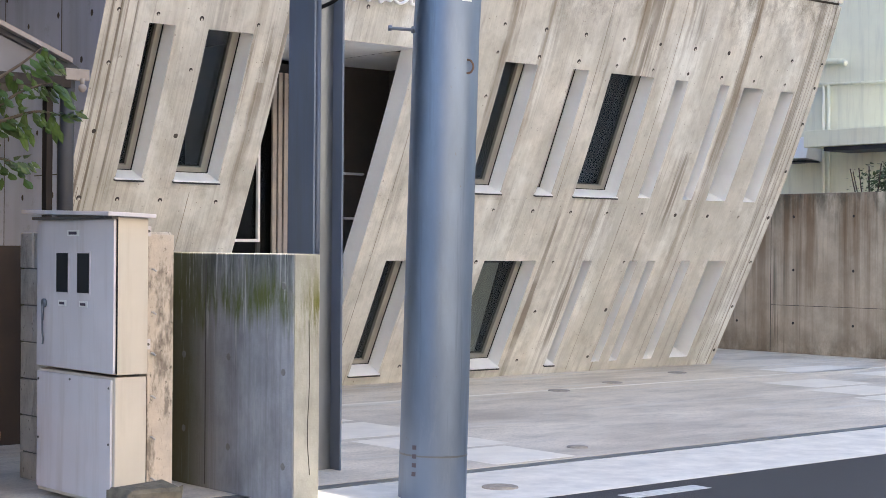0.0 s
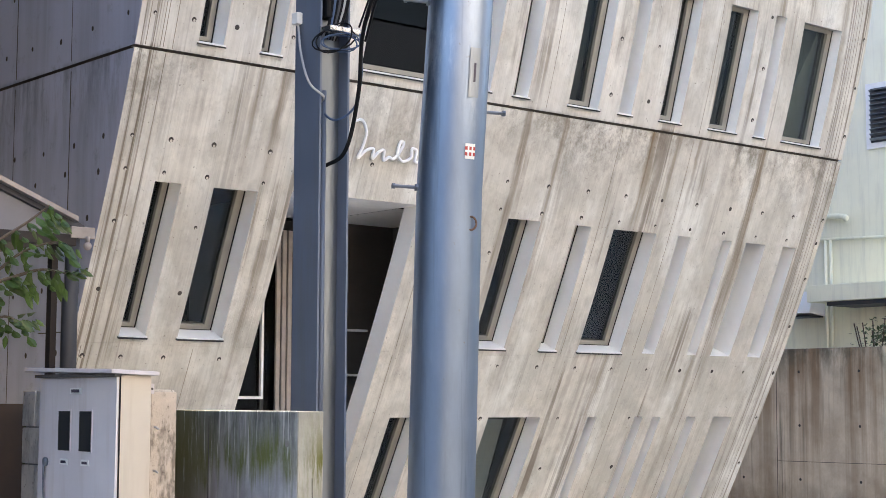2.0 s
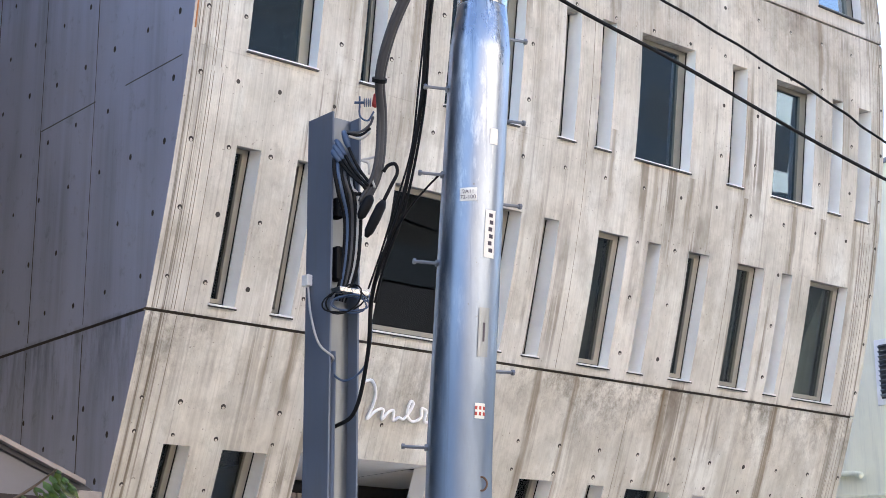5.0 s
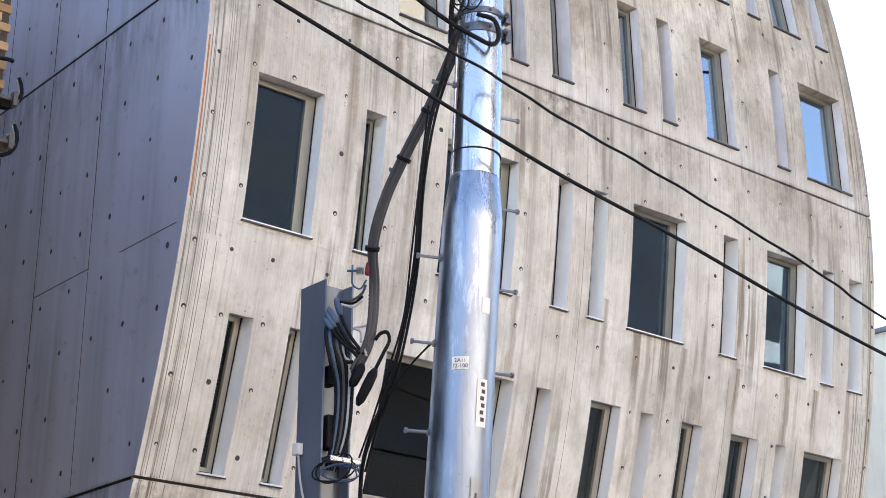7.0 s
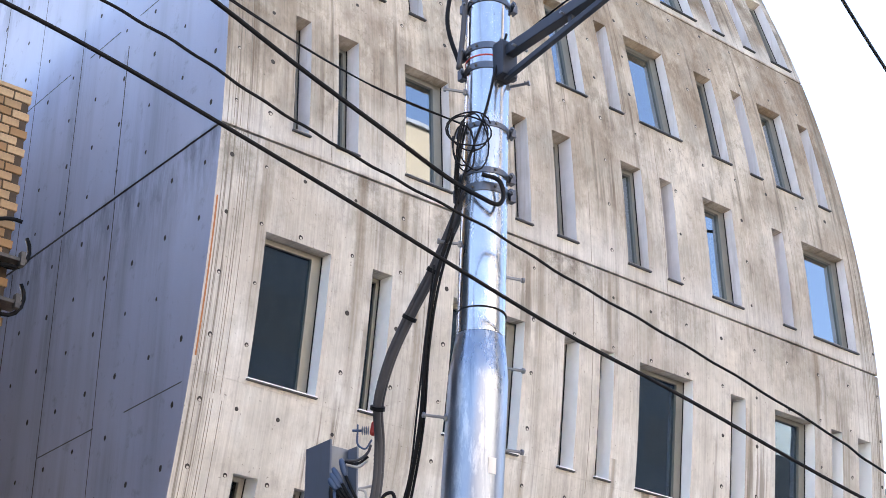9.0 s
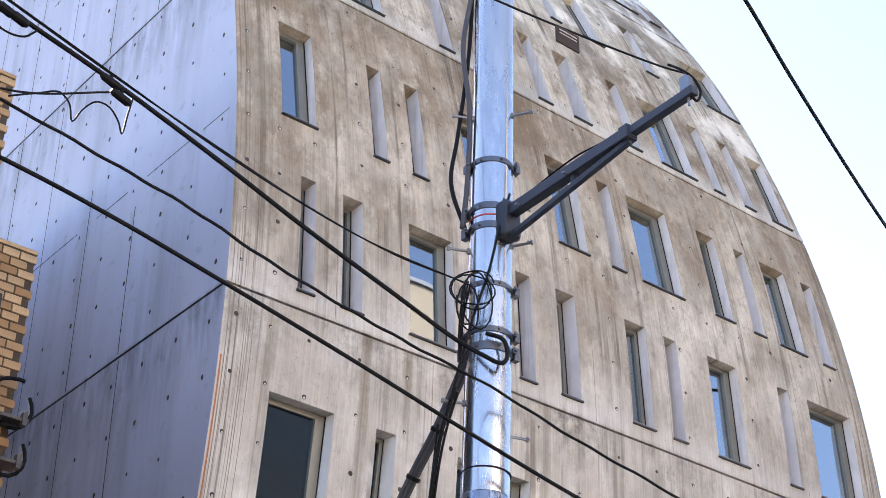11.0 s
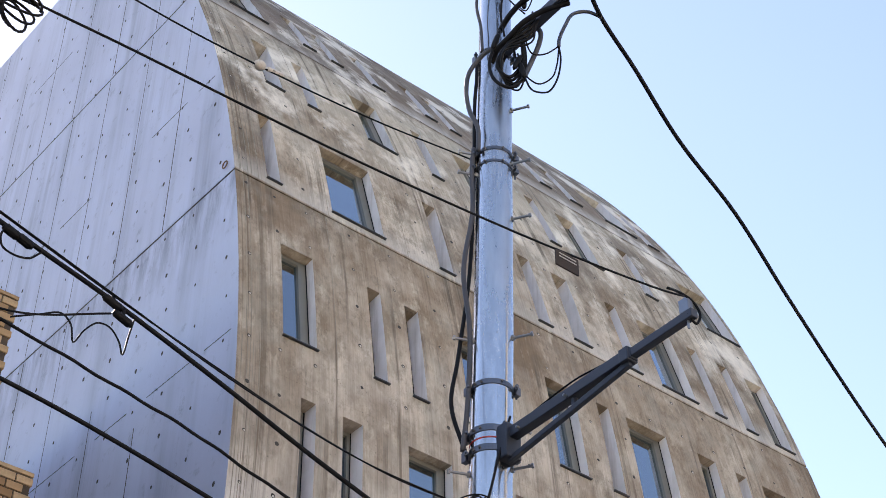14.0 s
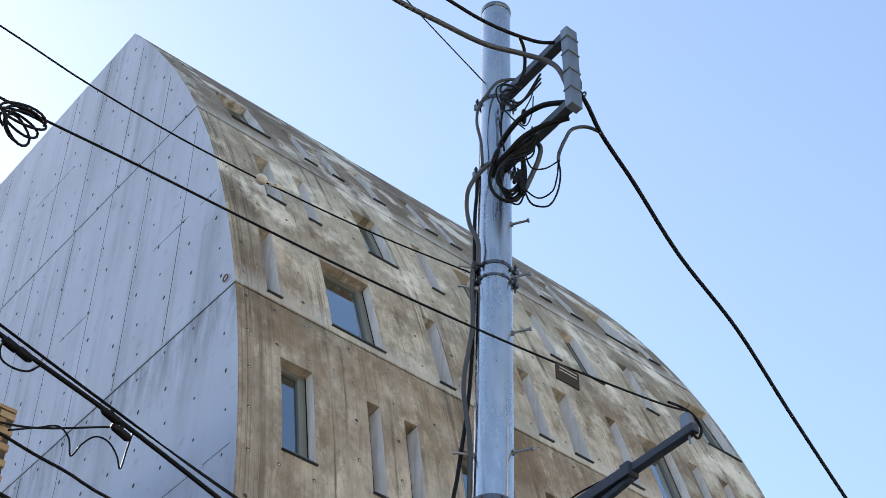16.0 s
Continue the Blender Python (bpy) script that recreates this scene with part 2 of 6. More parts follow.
    bleach = m.math("MULTIPLY", top, m.ramp(m.noise((0.8, 0.7, 0.6), 1.7, 7, 0.62), 0.52, 0.62, 0.0, 0.7))
    col = m.mix(bleach, col, (0.90, 0.83, 0.71))
    m.color(col)
    h = m.math("ADD", m.math("MULTIPLY", m.noise((1, 1, 1), 55, 6, 0.7), 0.35), m.math("MULTIPLY", m.noise((9, 0.0, 0.05), 1.0, 3, 0.6), 1.2))
    m.bump(m.math("ADD", h, m.math("MULTIPLY", fine, 0.25)), 0.5, 0.02)
    m.rough(m.ramp(cloud, 0, 1, 0.78, 0.93))
    return m.m


X0 = 5.75
FACADE = facade_concrete()
# end walls: the same concrete, tinted bluer and darker for skylit shade
SIDE = concrete("sky_blue_side_concrete", (0.50, 0.555, 0.70), (0.415, 0.455, 0.575), (0.085, 0.095, 0.115), 0.5, None, (0.0, 1), 2.2, (3.89, 7.89, 11.77))
REVEAL = plain("reveal_paint", (0.96, 0.945, 0.915), 0.7, var=0.06, freq=3)
REVEAL_OLD = plain("weathered_reveal_paint", (0.75, 0.72, 0.73), 0.8, var=0.12, freq=3, dirt=((0.34, 0.28, 0.22), 0.5))
def stained_wall():
    """Old boundary wall: pale lime patches, broad brown runs, black growth along its top."""
    m = Mat("boundary_concrete", 0.9)
    _, y, z = z_of(m)[:3]
    col = m.mix(m.ramp(m.noise((1, 1, 0.8), 1.6, 8, 0.68), 0.36, 0.64), (0.42, 0.34, 0.25), (0.68, 0.59, 0.46))
    run = m.math("MULTIPLY", m.ramp(m.noise((0, 3.2, 0.12), 1.0, 6, 0.65), 0.47, 0.60), m.ramp(z, 0.0, 1.9, 0.25, 1.0))
    col = m.mix(m.math("MULTIPLY", run, 0.85), col, (0.22, 0.13, 0.065))
    thin = m.math("MULTIPLY", m.ramp(m.noise((0, 15, 0.3), 1.0, 5, 0.65), 0.54, 0.64), m.ramp(m.noise((0, 1.2, 0.8), 1.0, 3, 0.5), 0.42, 0.58))
    col = m.mix(m.math("MULTIPLY", thin, 0.7), col, (0.11, 0.09, 0.06))
    crown = m.math("MULTIPLY", m.ramp(z, 1.55, 2.0, 0.0, 0.9), m.ramp(m.noise((4, 4, 1.5), 1.0, 7, 0.7), 0.40, 0.58))
    col = m.mix(crown, col, (0.09, 0.085, 0.06))
    foot = m.math("MULTIPLY", m.ramp(z, 0.0, 0.35, 0.8, 0.0), m.ramp(m.noise((3, 3, 2), 1.0, 6, 0.7), 0.40, 0.60))
    col = m.mix(foot, col, (0.16, 0.12, 0.075))
    m.color(col)
    m.bump(m.noise((1, 1, 1), 40, 5, 0.7), 0.5, 0.008)
    return m.m


def soiled(name, base, dark, amount):
    """Painted or rendered masonry with flaking and black blotches."""
    m = Mat(name, 0.9)
    col = m.mix(m.ramp(m.noise((1, 1, 1), 9, 6, 0.65), 0.35, 0.65), tuple(0.8 * c for c in base), base)
    col = m.mix(m.ramp(m.noise((1, 1, 0.35), 10, 8, 0.72), 0.50, 0.60, 0.0, amount), col, dark)
    col = m.mix(m.ramp(m.noise((1, 1, 0.8), 34, 4, 0.6), 0.62, 0.70, 0.0, 0.7), col, tuple(0.5 * c for c in dark))
    m.color(col)
    m.bump(m.noise((1, 1, 1), 60, 5, 0.7), 0.6, 0.008)
    return m.m


WALLC = stained_wall()
END_RENDER = soiled("stained_end_render", (0.62, 0.53, 0.43), (0.13, 0.105, 0.08), 0.75)
SILL = plain("sill_metal", (0.92, 0.91, 0.89), 0.4, 0.0, var=0.05)
# upper sills, seen from below: shade of their undersides put into the colour
SILL_SHADED = plain("shaded_sill_metal", (0.24, 0.21, 0.18), 0.5, 0.3, var=0.15)
ALU = plain("frame_aluminium", (0.25, 0.24, 0.205), 0.4, 0.6, var=0.08)
ALU_PALE = plain("bronze_grey_frame", (0.37, 0.345, 0.29), 0.45, 0.4, var=0.08)
DARKALU = plain("dark_frame", (0.05, 0.05, 0.05), 0.4, 0.4)
GLASS = glass("window_glass", (0.4, 0.44, 0.45), 0.30, 1.0, sheen=(0.86, 0.95, 1.0))
GLASS_MID = glass("wired_window_glass", (0.34, 0.40, 0.46), 0.08, 0.7, sheen=(0.52, 0.76, 1.0), wires=0.18)
GLASS_LOW = glass("clear_window_glass", (0.62, 0.65, 0.65), 0.045, 0.5, sheen=(0.7, 0.78, 0.84))
DOORGLASS = glass("door_glass", (0.5, 0.5, 0.5), 0.02, 0.3)
INNER = plain("dark_room_sheet", (0.035, 0.04, 0.042), 0.9)
GROOVE = plain("dark_joint_and_shade", (0.08, 0.07, 0.06), 0.9)
HAIRLINE = plain("formwork_hairline", (0.30, 0.265, 0.21), 0.9, var=0.35, freq=3)
HOLE_SHADE = plain("tie_hole_shade", (0.06, 0.052, 0.045), 0.9, var=0.3)
ASPHALT = plain("asphalt", (0.045, 0.045, 0.05), 0.85, var=0.3, freq=40, bump=0.5)
def paving():
    m = Mat("paving_concrete", 0.8)
    big = m.ramp(m.noise((0.5, 0.9, 1), 1.0, 7, 0.65), 0.36, 0.64)
    col = m.mix(big, (0.52, 0.455, 0.385), (0.86, 0.775, 0.665))
    y = z_of(m)[1]
    col = m.mix(m.ramp(y, 9.6, 11.0, 0.0, 0.6), col, (0.86, 0.765, 0.63))
    damp = m.math("MULTIPLY", m.ramp(m.noise((0.5, 1.2, 1), 1.3, 7, 0.65), 0.46, 0.62), m.ramp(y, 10.2, 11.6, 0.08, 0.5))
    col = m.mix(damp, col, (0.36, 0.275, 0.19))
    col = m.mix(m.ramp(m.noise((1, 1, 1), 45, 4, 0.7), 0.5, 0.66, 0.0, 0.4), col, (0.30, 0.27, 0.24))
    col = m.mix(m.ramp(m.noise((2.2, 5, 1), 1.0, 8, 0.75), 0.5, 0.64, 0.0, 0.4), col, (0.36, 0.32, 0.28))
    col = m.mix(m.ramp(m.noise((0.3, 3.0, 1), 1.0, 5, 0.6), 0.56, 0.66, 0.0, 0.5), col, (0.74, 0.71, 0.66))
    m.color(col)
    m.bump(m.noise((1, 1, 1), 70, 3, 0.6), 0.4, 0.005)
    return m.m


PAVING = paving()
SLAB = plain("light_paving_slab", (0.86, 0.80, 0.715), 0.8, var=0.08, freq=4, bump=0.2)
GUTTER = plain("gutter_concrete", (0.78, 0.73, 0.66), 0.85, var=0.15, freq=5, bump=0.3)
WHITE_WALL = plain("white_render", (0.92, 0.90, 0.71), 0.8, var=0.05, freq=2, dirt=((0.4, 0.4, 0.34), 0.3))
def galvanised(name, col, rough, foot=None, scuffs=0.0):
    """Spangled zinc with streaks and scuffs."""
    m = Mat(name, rough, 1.0)
    v = m.noise((1, 1, 0.25), 14.0, 5, 0.65)
    big = m.noise((1, 1, 0.4), 2.2, 4, 0.6)
    c = m.mix(m.ramp(v, 0.3, 0.7), tuple(0.78 * x for x in col), col)
    c = m.mix(m.ramp(big, 0.4, 0.7, 0.0, 0.4), c, tuple(0.66 * x for x in col))
    if foot:
        c = m.mix(m.ramp(z_of(m)[2], 2.6, 4.5, 0.0, 1.0), c, m.mix(m.ramp(v, 0.3, 0.7), (0.29, 0.33, 0.39), (0.40, 0.44, 0.50)))
    r = m.math("ADD", m.ramp(v, 0.3, 0.7, -0.07, 0.07), m.ramp(big, 0.35, 0.65, rough - 0.06, rough + 0.1))
    if foot:
        r = m.math("ADD", r, m.ramp(z_of(m)[2], 1.5, 4.3, foot - rough, 0.0))
    scuff = m.noise((1, 1, 0.5), 5.0, 6, 0.7)
    if scuffs:
        rub = m.math("MULTIPLY", m.ramp(m.noise((1, 1, 0.22), 9.0, 8, 0.75), 0.53, 0.62), m.ramp(m.noise((1, 1, 0.3), 3.0, 3, 0.5), 0.42, 0.58))
        if foot:
            rub = m.math("MULTIPLY", rub, m.ramp(z_of(m)[2], 2.2, 4.2, 0.08, 1.0))
        c = m.mix(m.math("MULTIPLY", rub, scuffs), c, (0.74, 0.77, 0.80))
        r = m.math("ADD", r, m.math("MULTIPLY", rub, 0.12))
        drip = m.ramp(m.noise((16, 16, 0.5), 1.0, 5, 0.65), 0.58, 0.68, 0.0, 0.45)
        c = m.mix(drip, c, tuple(0.5 * x for x in col))
        nick = m.ramp(m.noise((1, 1, 0.7), 26.0, 3, 0.6), 0.70, 0.76, 0.0, 0.6)
        c = m.mix(nick, c, (0.16, 0.14, 0.12))
    m.color(c)
    m.rough(r)
    m.bump(m.math("ADD", v, m.math("MULTIPLY", scuff, 1.5)), 0.07, 0.01)
    return m.m


GALV = galvanised("galvanised_steel", (0.66, 0.67, 0.68), 0.22, scuffs=0.35)
SLEEVE = galvanised("dull_galvanised_steel", (0.215, 0.27, 0.36), 0.30, 0.56, 0.6)
GALV_DARK = galvanised("weathered_steel", (0.28, 0.305, 0.335), 0.45)
BAND = galvanised("dull_steel_band", (0.17, 0.18, 0.20), 0.42)
POST_PAINT = plain("grey_blue_steel_paint", (0.13, 0.16, 0.215), 0.45, 0.2, var=0.08, freq=3, dirt=((0.12, 0.12, 0.11), 0.4))
ARM = plain("dark_grey_steel_arm", (0.036, 0.044, 0.06), 0.45, 0.3, var=0.15)
RUBBER = plain("black_cable_sheath", (0.006, 0.006, 0.007), 0.6, spec=0.2, var=0.2)
GREY_CABLE = plain("grey_cable_sheath", (0.055, 0.056, 0.063), 0.55, var=0.15)
WHITE_CABLE = plain("pale_cable_sheath", (0.45, 0.44, 0.42), 0.5)
BLUE_CABLE = plain("blue_cable_sheath", (0.05, 0.09, 0.17), 0.5)
RED = plain("red_plastic", (0.45, 0.04, 0.03), 0.5)
LABEL = plain("white_label", (0.75, 0.75, 0.72), 0.5, var=0.03)
INK = plain("dark_print", (0.05, 0.04, 0.06), 0.6)
CABINET = plain("white_cabinet_paint", (0.62, 0.585, 0.595), 0.5, var=0.05, freq=3, dirt=((0.34, 0.26, 0.19), 0.38))
# cabinet body: creamier than its door and panel
CABINET_SIDE = plain("cream_cabinet_paint", (0.58, 0.52, 0.43), 0.55, var=0.05, freq=3, dirt=((0.4, 0.33, 0.24), 0.45))
IRON = plain("cast_iron", (0.13, 0.12, 0.11), 0.7, 0.3, var=0.3, freq=30)
WORN_IRON = plain("worn_iron_cover", (0.36, 0.32, 0.28), 0.7, 0.1, var=0.3, freq=30)
RUST = plain("rusted_steel", (0.16, 0.09, 0.06), 0.8, 0.2, var=0.4, freq=20)
BLOCK = soiled("concrete_block", (0.64, 0.585, 0.51), (0.22, 0.18, 0.135), 0.42)
MORTAR = plain("mortar", (0.22, 0.21, 0.19), 0.95, var=0.2, freq=20)
FENCE = plain("brown_panel", (0.06, 0.04, 0.028), 0.8, var=0.2, freq=5)
DARKWOOD = plain("dark_stained_timber", (0.035, 0.026, 0.022), 0.8, var=0.3, freq=8)
STONE = plain("mossy_stone", (0.15, 0.13, 0.095), 0.95, var=0.4, freq=15, bump=0.8)
LEAF = plain("leaf_green", (0.052, 0.095, 0.016), 0.45, var=0.5, freq=9)
LEAF_DARK = plain("dark_leaf", (0.05, 0.085, 0.025), 0.5, var=0.35, freq=9)
TWIG = plain("bark", (0.10, 0.075, 0.055), 0.9, var=0.3, freq=30)
CURTAIN = plain("pale_curtain", (0.82, 0.80, 0.72), 0.9, var=0.1, freq=5)
PANEL = plain("grey_translucent_panel", (0.17, 0.17, 0.20), 0.4, var=0.05)
FASCIA = plain("weathered_fascia_metal", (0.38, 0.33, 0.29), 0.6, var=0.2)
ORANGE = plain("orange_plastic", (0.45, 0.17, 0.06), 0.5)
ROADPAINT = plain("worn_road_paint", (0.6, 0.6, 0.58), 0.8, var=0.25, freq=25)
SIGNWHITE = plain("white_sign_metal", (0.95, 0.95, 0.95), 0.4, var=0.02)


def brick_mat():
    m = Mat("tan_brick", 0.85)
    oi = m.n("ObjectInfo")
    c = m.mix(oi.outputs["Random"], (0.36, 0.20, 0.085), (0.62, 0.43, 0.24))
    c = m.mix(m.ramp(m.noise((1, 1, 1), 30, 5, 0.6), 0.35, 0.7, 0, 0.4), c, (0.30, 0.19, 0.10))
    m.color(c)
    m.bump(m.noise((1, 1, 1), 90, 3, 0.6), 0.4, 0.004)
    return m.m


BRICK = brick_mat()
BUFF = plain("buff_facade", (0.27, 0.235, 0.185), 0.8, var=0.08, freq=1)
RENDERED = plain("grey_rendered_facade", (0.52, 0.46, 0.385), 0.85, var=0.1, freq=1)
CREAM = plain("cream_facade", (0.80, 0.74, 0.64), 0.8, var=0.08, freq=1)


# ---- building blocks ----
def part(name, bm, material, parent=None, label="", smooth=False):
    me = bpy.data.meshes.new(name)
    bmesh.ops.recalc_face_normals(bm, faces=bm.faces[:])
    bm.to_mesh(me)
    bm.free()
    for mt in (material if isinstance(material, (list, tuple)) else [material]):
        me.materials.append(mt)
    if smooth:
        for p in me.polygons:
            p.use_smooth = True
    ob = new(name, me)
    if parent is not None:
        ob.parent = parent
    if label:
        ob["label"] = label
    return ob


def thing(name, label, category, at=(0, 0, 0), group="", kind=""):
    ob = new(name)
    ob.location = at
    ob.empty_display_size = 0.1
    return tagged(ob, label, category, group, kind)


def box(bm, lo, hi, bevel=0.0, m=None):
    r = bmesh.ops.create_cube(bm, size=1)
    size, mid = [b - a for a, b in zip(lo, hi)], [(a + b) / 2 for a, b in zip(lo, hi)]
    t = Matrix.Translation(mid) @ Matrix.Diagonal((*size, 1))
    bmesh.ops.transform(bm, matrix=(m @ t) if m else t, verts=r["verts"])
    if bevel:
        es = list({e for v in r["verts"] for e in v.link_edges})
        bmesh.ops.bevel(bm, geom=es, offset=bevel, segments=2, affect="EDGES", profile=0.6)
    return bm


def boxed(lo, hi, bevel=0.0):
    return box(bmesh.new(), lo, hi, bevel)


def tube(bm, pts, r, sides=8, caps=True):
    """A round tube through points; r is a number or one radius a point."""
    pts = [Vector(p) for p in pts]
    rs = r if isinstance(r, (list, tuple)) else [r] * len(pts)
    rings, prev = [], None
    for i, p in enumerate(pts):
        d = (pts[min(i + 1, len(pts) - 1)] - pts[max(i - 1, 0)]).normalized()
        if prev is None:
            a = d.cross(Vector((0, 0, 1)))
            a = a.normalized() if a.length > 0.05 else d.cross(Vector((1, 0, 0))).normalized()
        else:
            a = (prev - d * prev.dot(d)).normalized()
        prev, b = a, d.cross(a)
        rings.append([bm.verts.new(p + (a * math.cos(k * math.tau / sides) + b * math.sin(k * math.tau / sides)) * rs[i]) for k in range(sides)])
    for q, w in zip(rings, rings[1:]):
        for k in range(sides):
            bm.faces.new((q[k], q[(k + 1) % sides], w[(k + 1) % sides], w[k]))
    if caps:
        bm.faces.new(rings[0][::-1])
        bm.faces.new(rings[-1])
    return bm


def smooth_path(pts, n=8):
    """A centripetal Catmull-Rom curve through points."""
    pts = [Vector(p) for p in pts]
    ext = [pts[0] * 2 - pts[1]] + pts + [pts[-1] * 2 - pts[-2]]
    res = []
    for i in range(1, len(ext) - 2):
        a, b, c, d = ext[i - 1:i + 3]
        t1 = max(1e-4, (b - a).length ** 0.5)
        t2 = t1 + max(1e-4, (c - b).length ** 0.5)
        t3 = t2 + max(1e-4, (d - c).length ** 0.5)
        for k in range(n):
            t = t1 + (t2 - t1) * k / n
            p, q, r = a.lerp(b, t / t1), b.lerp(c, (t - t1) / (t2 - t1)), c.lerp(d, (t - t2) / (t3 - t2))
            u, v = p.lerp(q, t / t2), q.lerp(r, (t - t1) / (t3 - t1))
            res.append(u.lerp(v, (t - t1) / (t2 - t1)))
    return res + [pts[-1]]


# ---- the concrete building ----
X0, LEN, Y0, TOP = 5.75, 8.56, 12.12, 18.94
XE, REAR = X0 + LEN, 27.0
SEAMS = [0.0, 3.89, 7.89, 11.77, 15.5, TOP]
EDGE = 0.05  # where the front starts, along u
BULGE = (-2.92006e-09, 5.80623e-07, -3.00051e-05, 0.000672429, -0.00731307, 0.00159913, 0.522983, -0.0199918)


def out(z):
    """How far the front leans out over its foot at a height."""
    s = 0.0
    for c in BULGE:
        s = s * z + c
    return s


def right(z):
    """Where the front ends along u: the upper storeys draw in a little."""
    return LEN - 0.052 * min(5.0, max(0.0, z - 8.0))


def front(u, z, d=0.0, zn=None):
    """A point of the front, d metres into the wall, square to the front at height zn."""
    u = min(u, right(z))
    zn = z if zn is None else zn
    k = (out(zn + 0.01) - out(zn - 0.01)) / 0.02
    q = math.sqrt(1 + k * k)
    return Vector((X0 + u, Y0 - out(z) + d / q, z + d * k / q))


# rows of openings: sill height, head height, then (start, end, has a projecting sill) along the front
ROW_1 = (0.10, 1.17, [(3.36, 3.71, 1), (4.55, 5.23, 1), (5.88, 6.0, 1), (6.56, 6.68, 0), (6.83, 6.95, 0), (7.36, 7.5, 0), (7.79, 8.09, 0)])
ROW_2 = (1.81, 2.96, [(0.44, 0.67, 1), (0.96, 1.37, 1), (4.06, 4.46, 1), (4.91, 5.12, 1), (5.42, 6.02, 1), (6.34, 6.52, 0), (7.01, 7.15, 0), (7.38, 7.69, 0), (7.98, 8.19, 0)])
ROW_3 = (3.99, 5.17, [(0.57, 0.79, 1), (1.13, 1.31, 1), (2.1, 3.0, 1), (3.23, 3.5, 1), (3.77, 3.95, 1), (4.45, 4.83, 1), (5.1, 5.27, 1), (5.66, 5.95, 1), (6.37, 6.77, 1), (7.05, 7.21, 1), (7.5, 8.12, 1)])
ROW_4 = (5.89, 7.09, [(0.55, 1.19, 1), (1.62, 1.83, 1), (2.5, 3.33, 1), (3.82, 4.01, 1), (4.28, 4.46, 1), (4.8, 5.54, 1), (6.09, 6.31, 1), (6.76, 7.39, 1), (7.67, 7.85, 1), (8.12, 8.34, 1)])
ROW_5 = (8.07, 9.22, [(0.73, 0.89, 1), (1.18, 1.4, 1), (1.92, 2.43, 1), (3.21, 3.4, 1), (3.73, 3.98, 1), (4.67, 4.96, 1), (5.23, 5.41, 1), (5.88, 6.33, 1), (6.98, 7.16, 1), (7.48, 8.22, 1)])
ROW_6 = (9.83, 10.99, [(0.53, 0.9, 1), (1.55, 1.71, 1), (2.01, 2.18, 1), (2.7, 3.1, 1), (3.87, 4.27, 1), (4.61, 4.79, 1), (5.05, 5.66, 1), (6.16, 6.45, 1), (6.78, 6.96, 1), (7.22, 7.65, 1), (7.95, 8.14, 1)])
ROW_7 = (11.9, 13.05, [(0.44, 0.6, 1), (1.23, 1.89, 1), (2.63, 2.82, 1), (4.02, 4.21, 1), (4.55, 4.8, 1), (5.41, 5.59, 1), (5.93, 6.5, 1), (6.81, 6.98, 1), (7.35, 7.53, 1), (7.85, 8.19, 1)])
ROW_8 = (13.87, 14.93, [(0.69, 0.92, 1), (1.25, 1.41, 1), (2.09, 2.49, 1), (3.02, 3.18, 1), (3.68, 4.0, 1), (4.87, 5.03, 1), (5.4, 5.75, 1), (6.5, 6.7, 1), (7.62, 8.22, 1)])
ROW_9 = (15.95, 17.05, [(0.65, 1.2, 1), (1.74, 1.92, 1), (2.17, 2.34, 1), (2.82, 3.0, 1), (3.68, 3.86, 1), (4.1, 4.27, 1), (5.68, 5.87, 1), (6.24, 6.45, 1), (6.91, 7.5, 1), (7.75, 7.95, 1)])
ROWS_OF_WINDOWS = [ROW_1, ROW_2, ROW_3, ROW_4, ROW_5, ROW_6, ROW_7, ROW_8, ROW_9]
OPENINGS = [(u0, u1, r[0], r[1], s) for r in ROWS_OF_WINDOWS for u0, u1, s in r[2]]
DOORWAY = (1.69, 3.03, 0.0, 2.99, 0)
REVEAL_DEPTH, DOOR_DEPTH = 0.24, 0.55


def recess(z0, lip=1, w=1.0):
    """How deep the panes sit in their openings: narrow slots are deeper, wide ones less so higher up."""
    if not lip:
        return 0.3
    if z0 < 3:
        return 0.225
    return 0.22 if w < 0.28 else 0.17 if z0 < 7 else 0.155

building = thing("concrete_building", "bulging fair-faced concrete building with narrow scattered windows, rain-streaked", "building", (X0, Y0, 0))
base = Matrix.Translation((-X0, -Y0, 0))


def on_building(ob):
    ob.parent = building
    ob.matrix_parent_inverse = base
    return ob


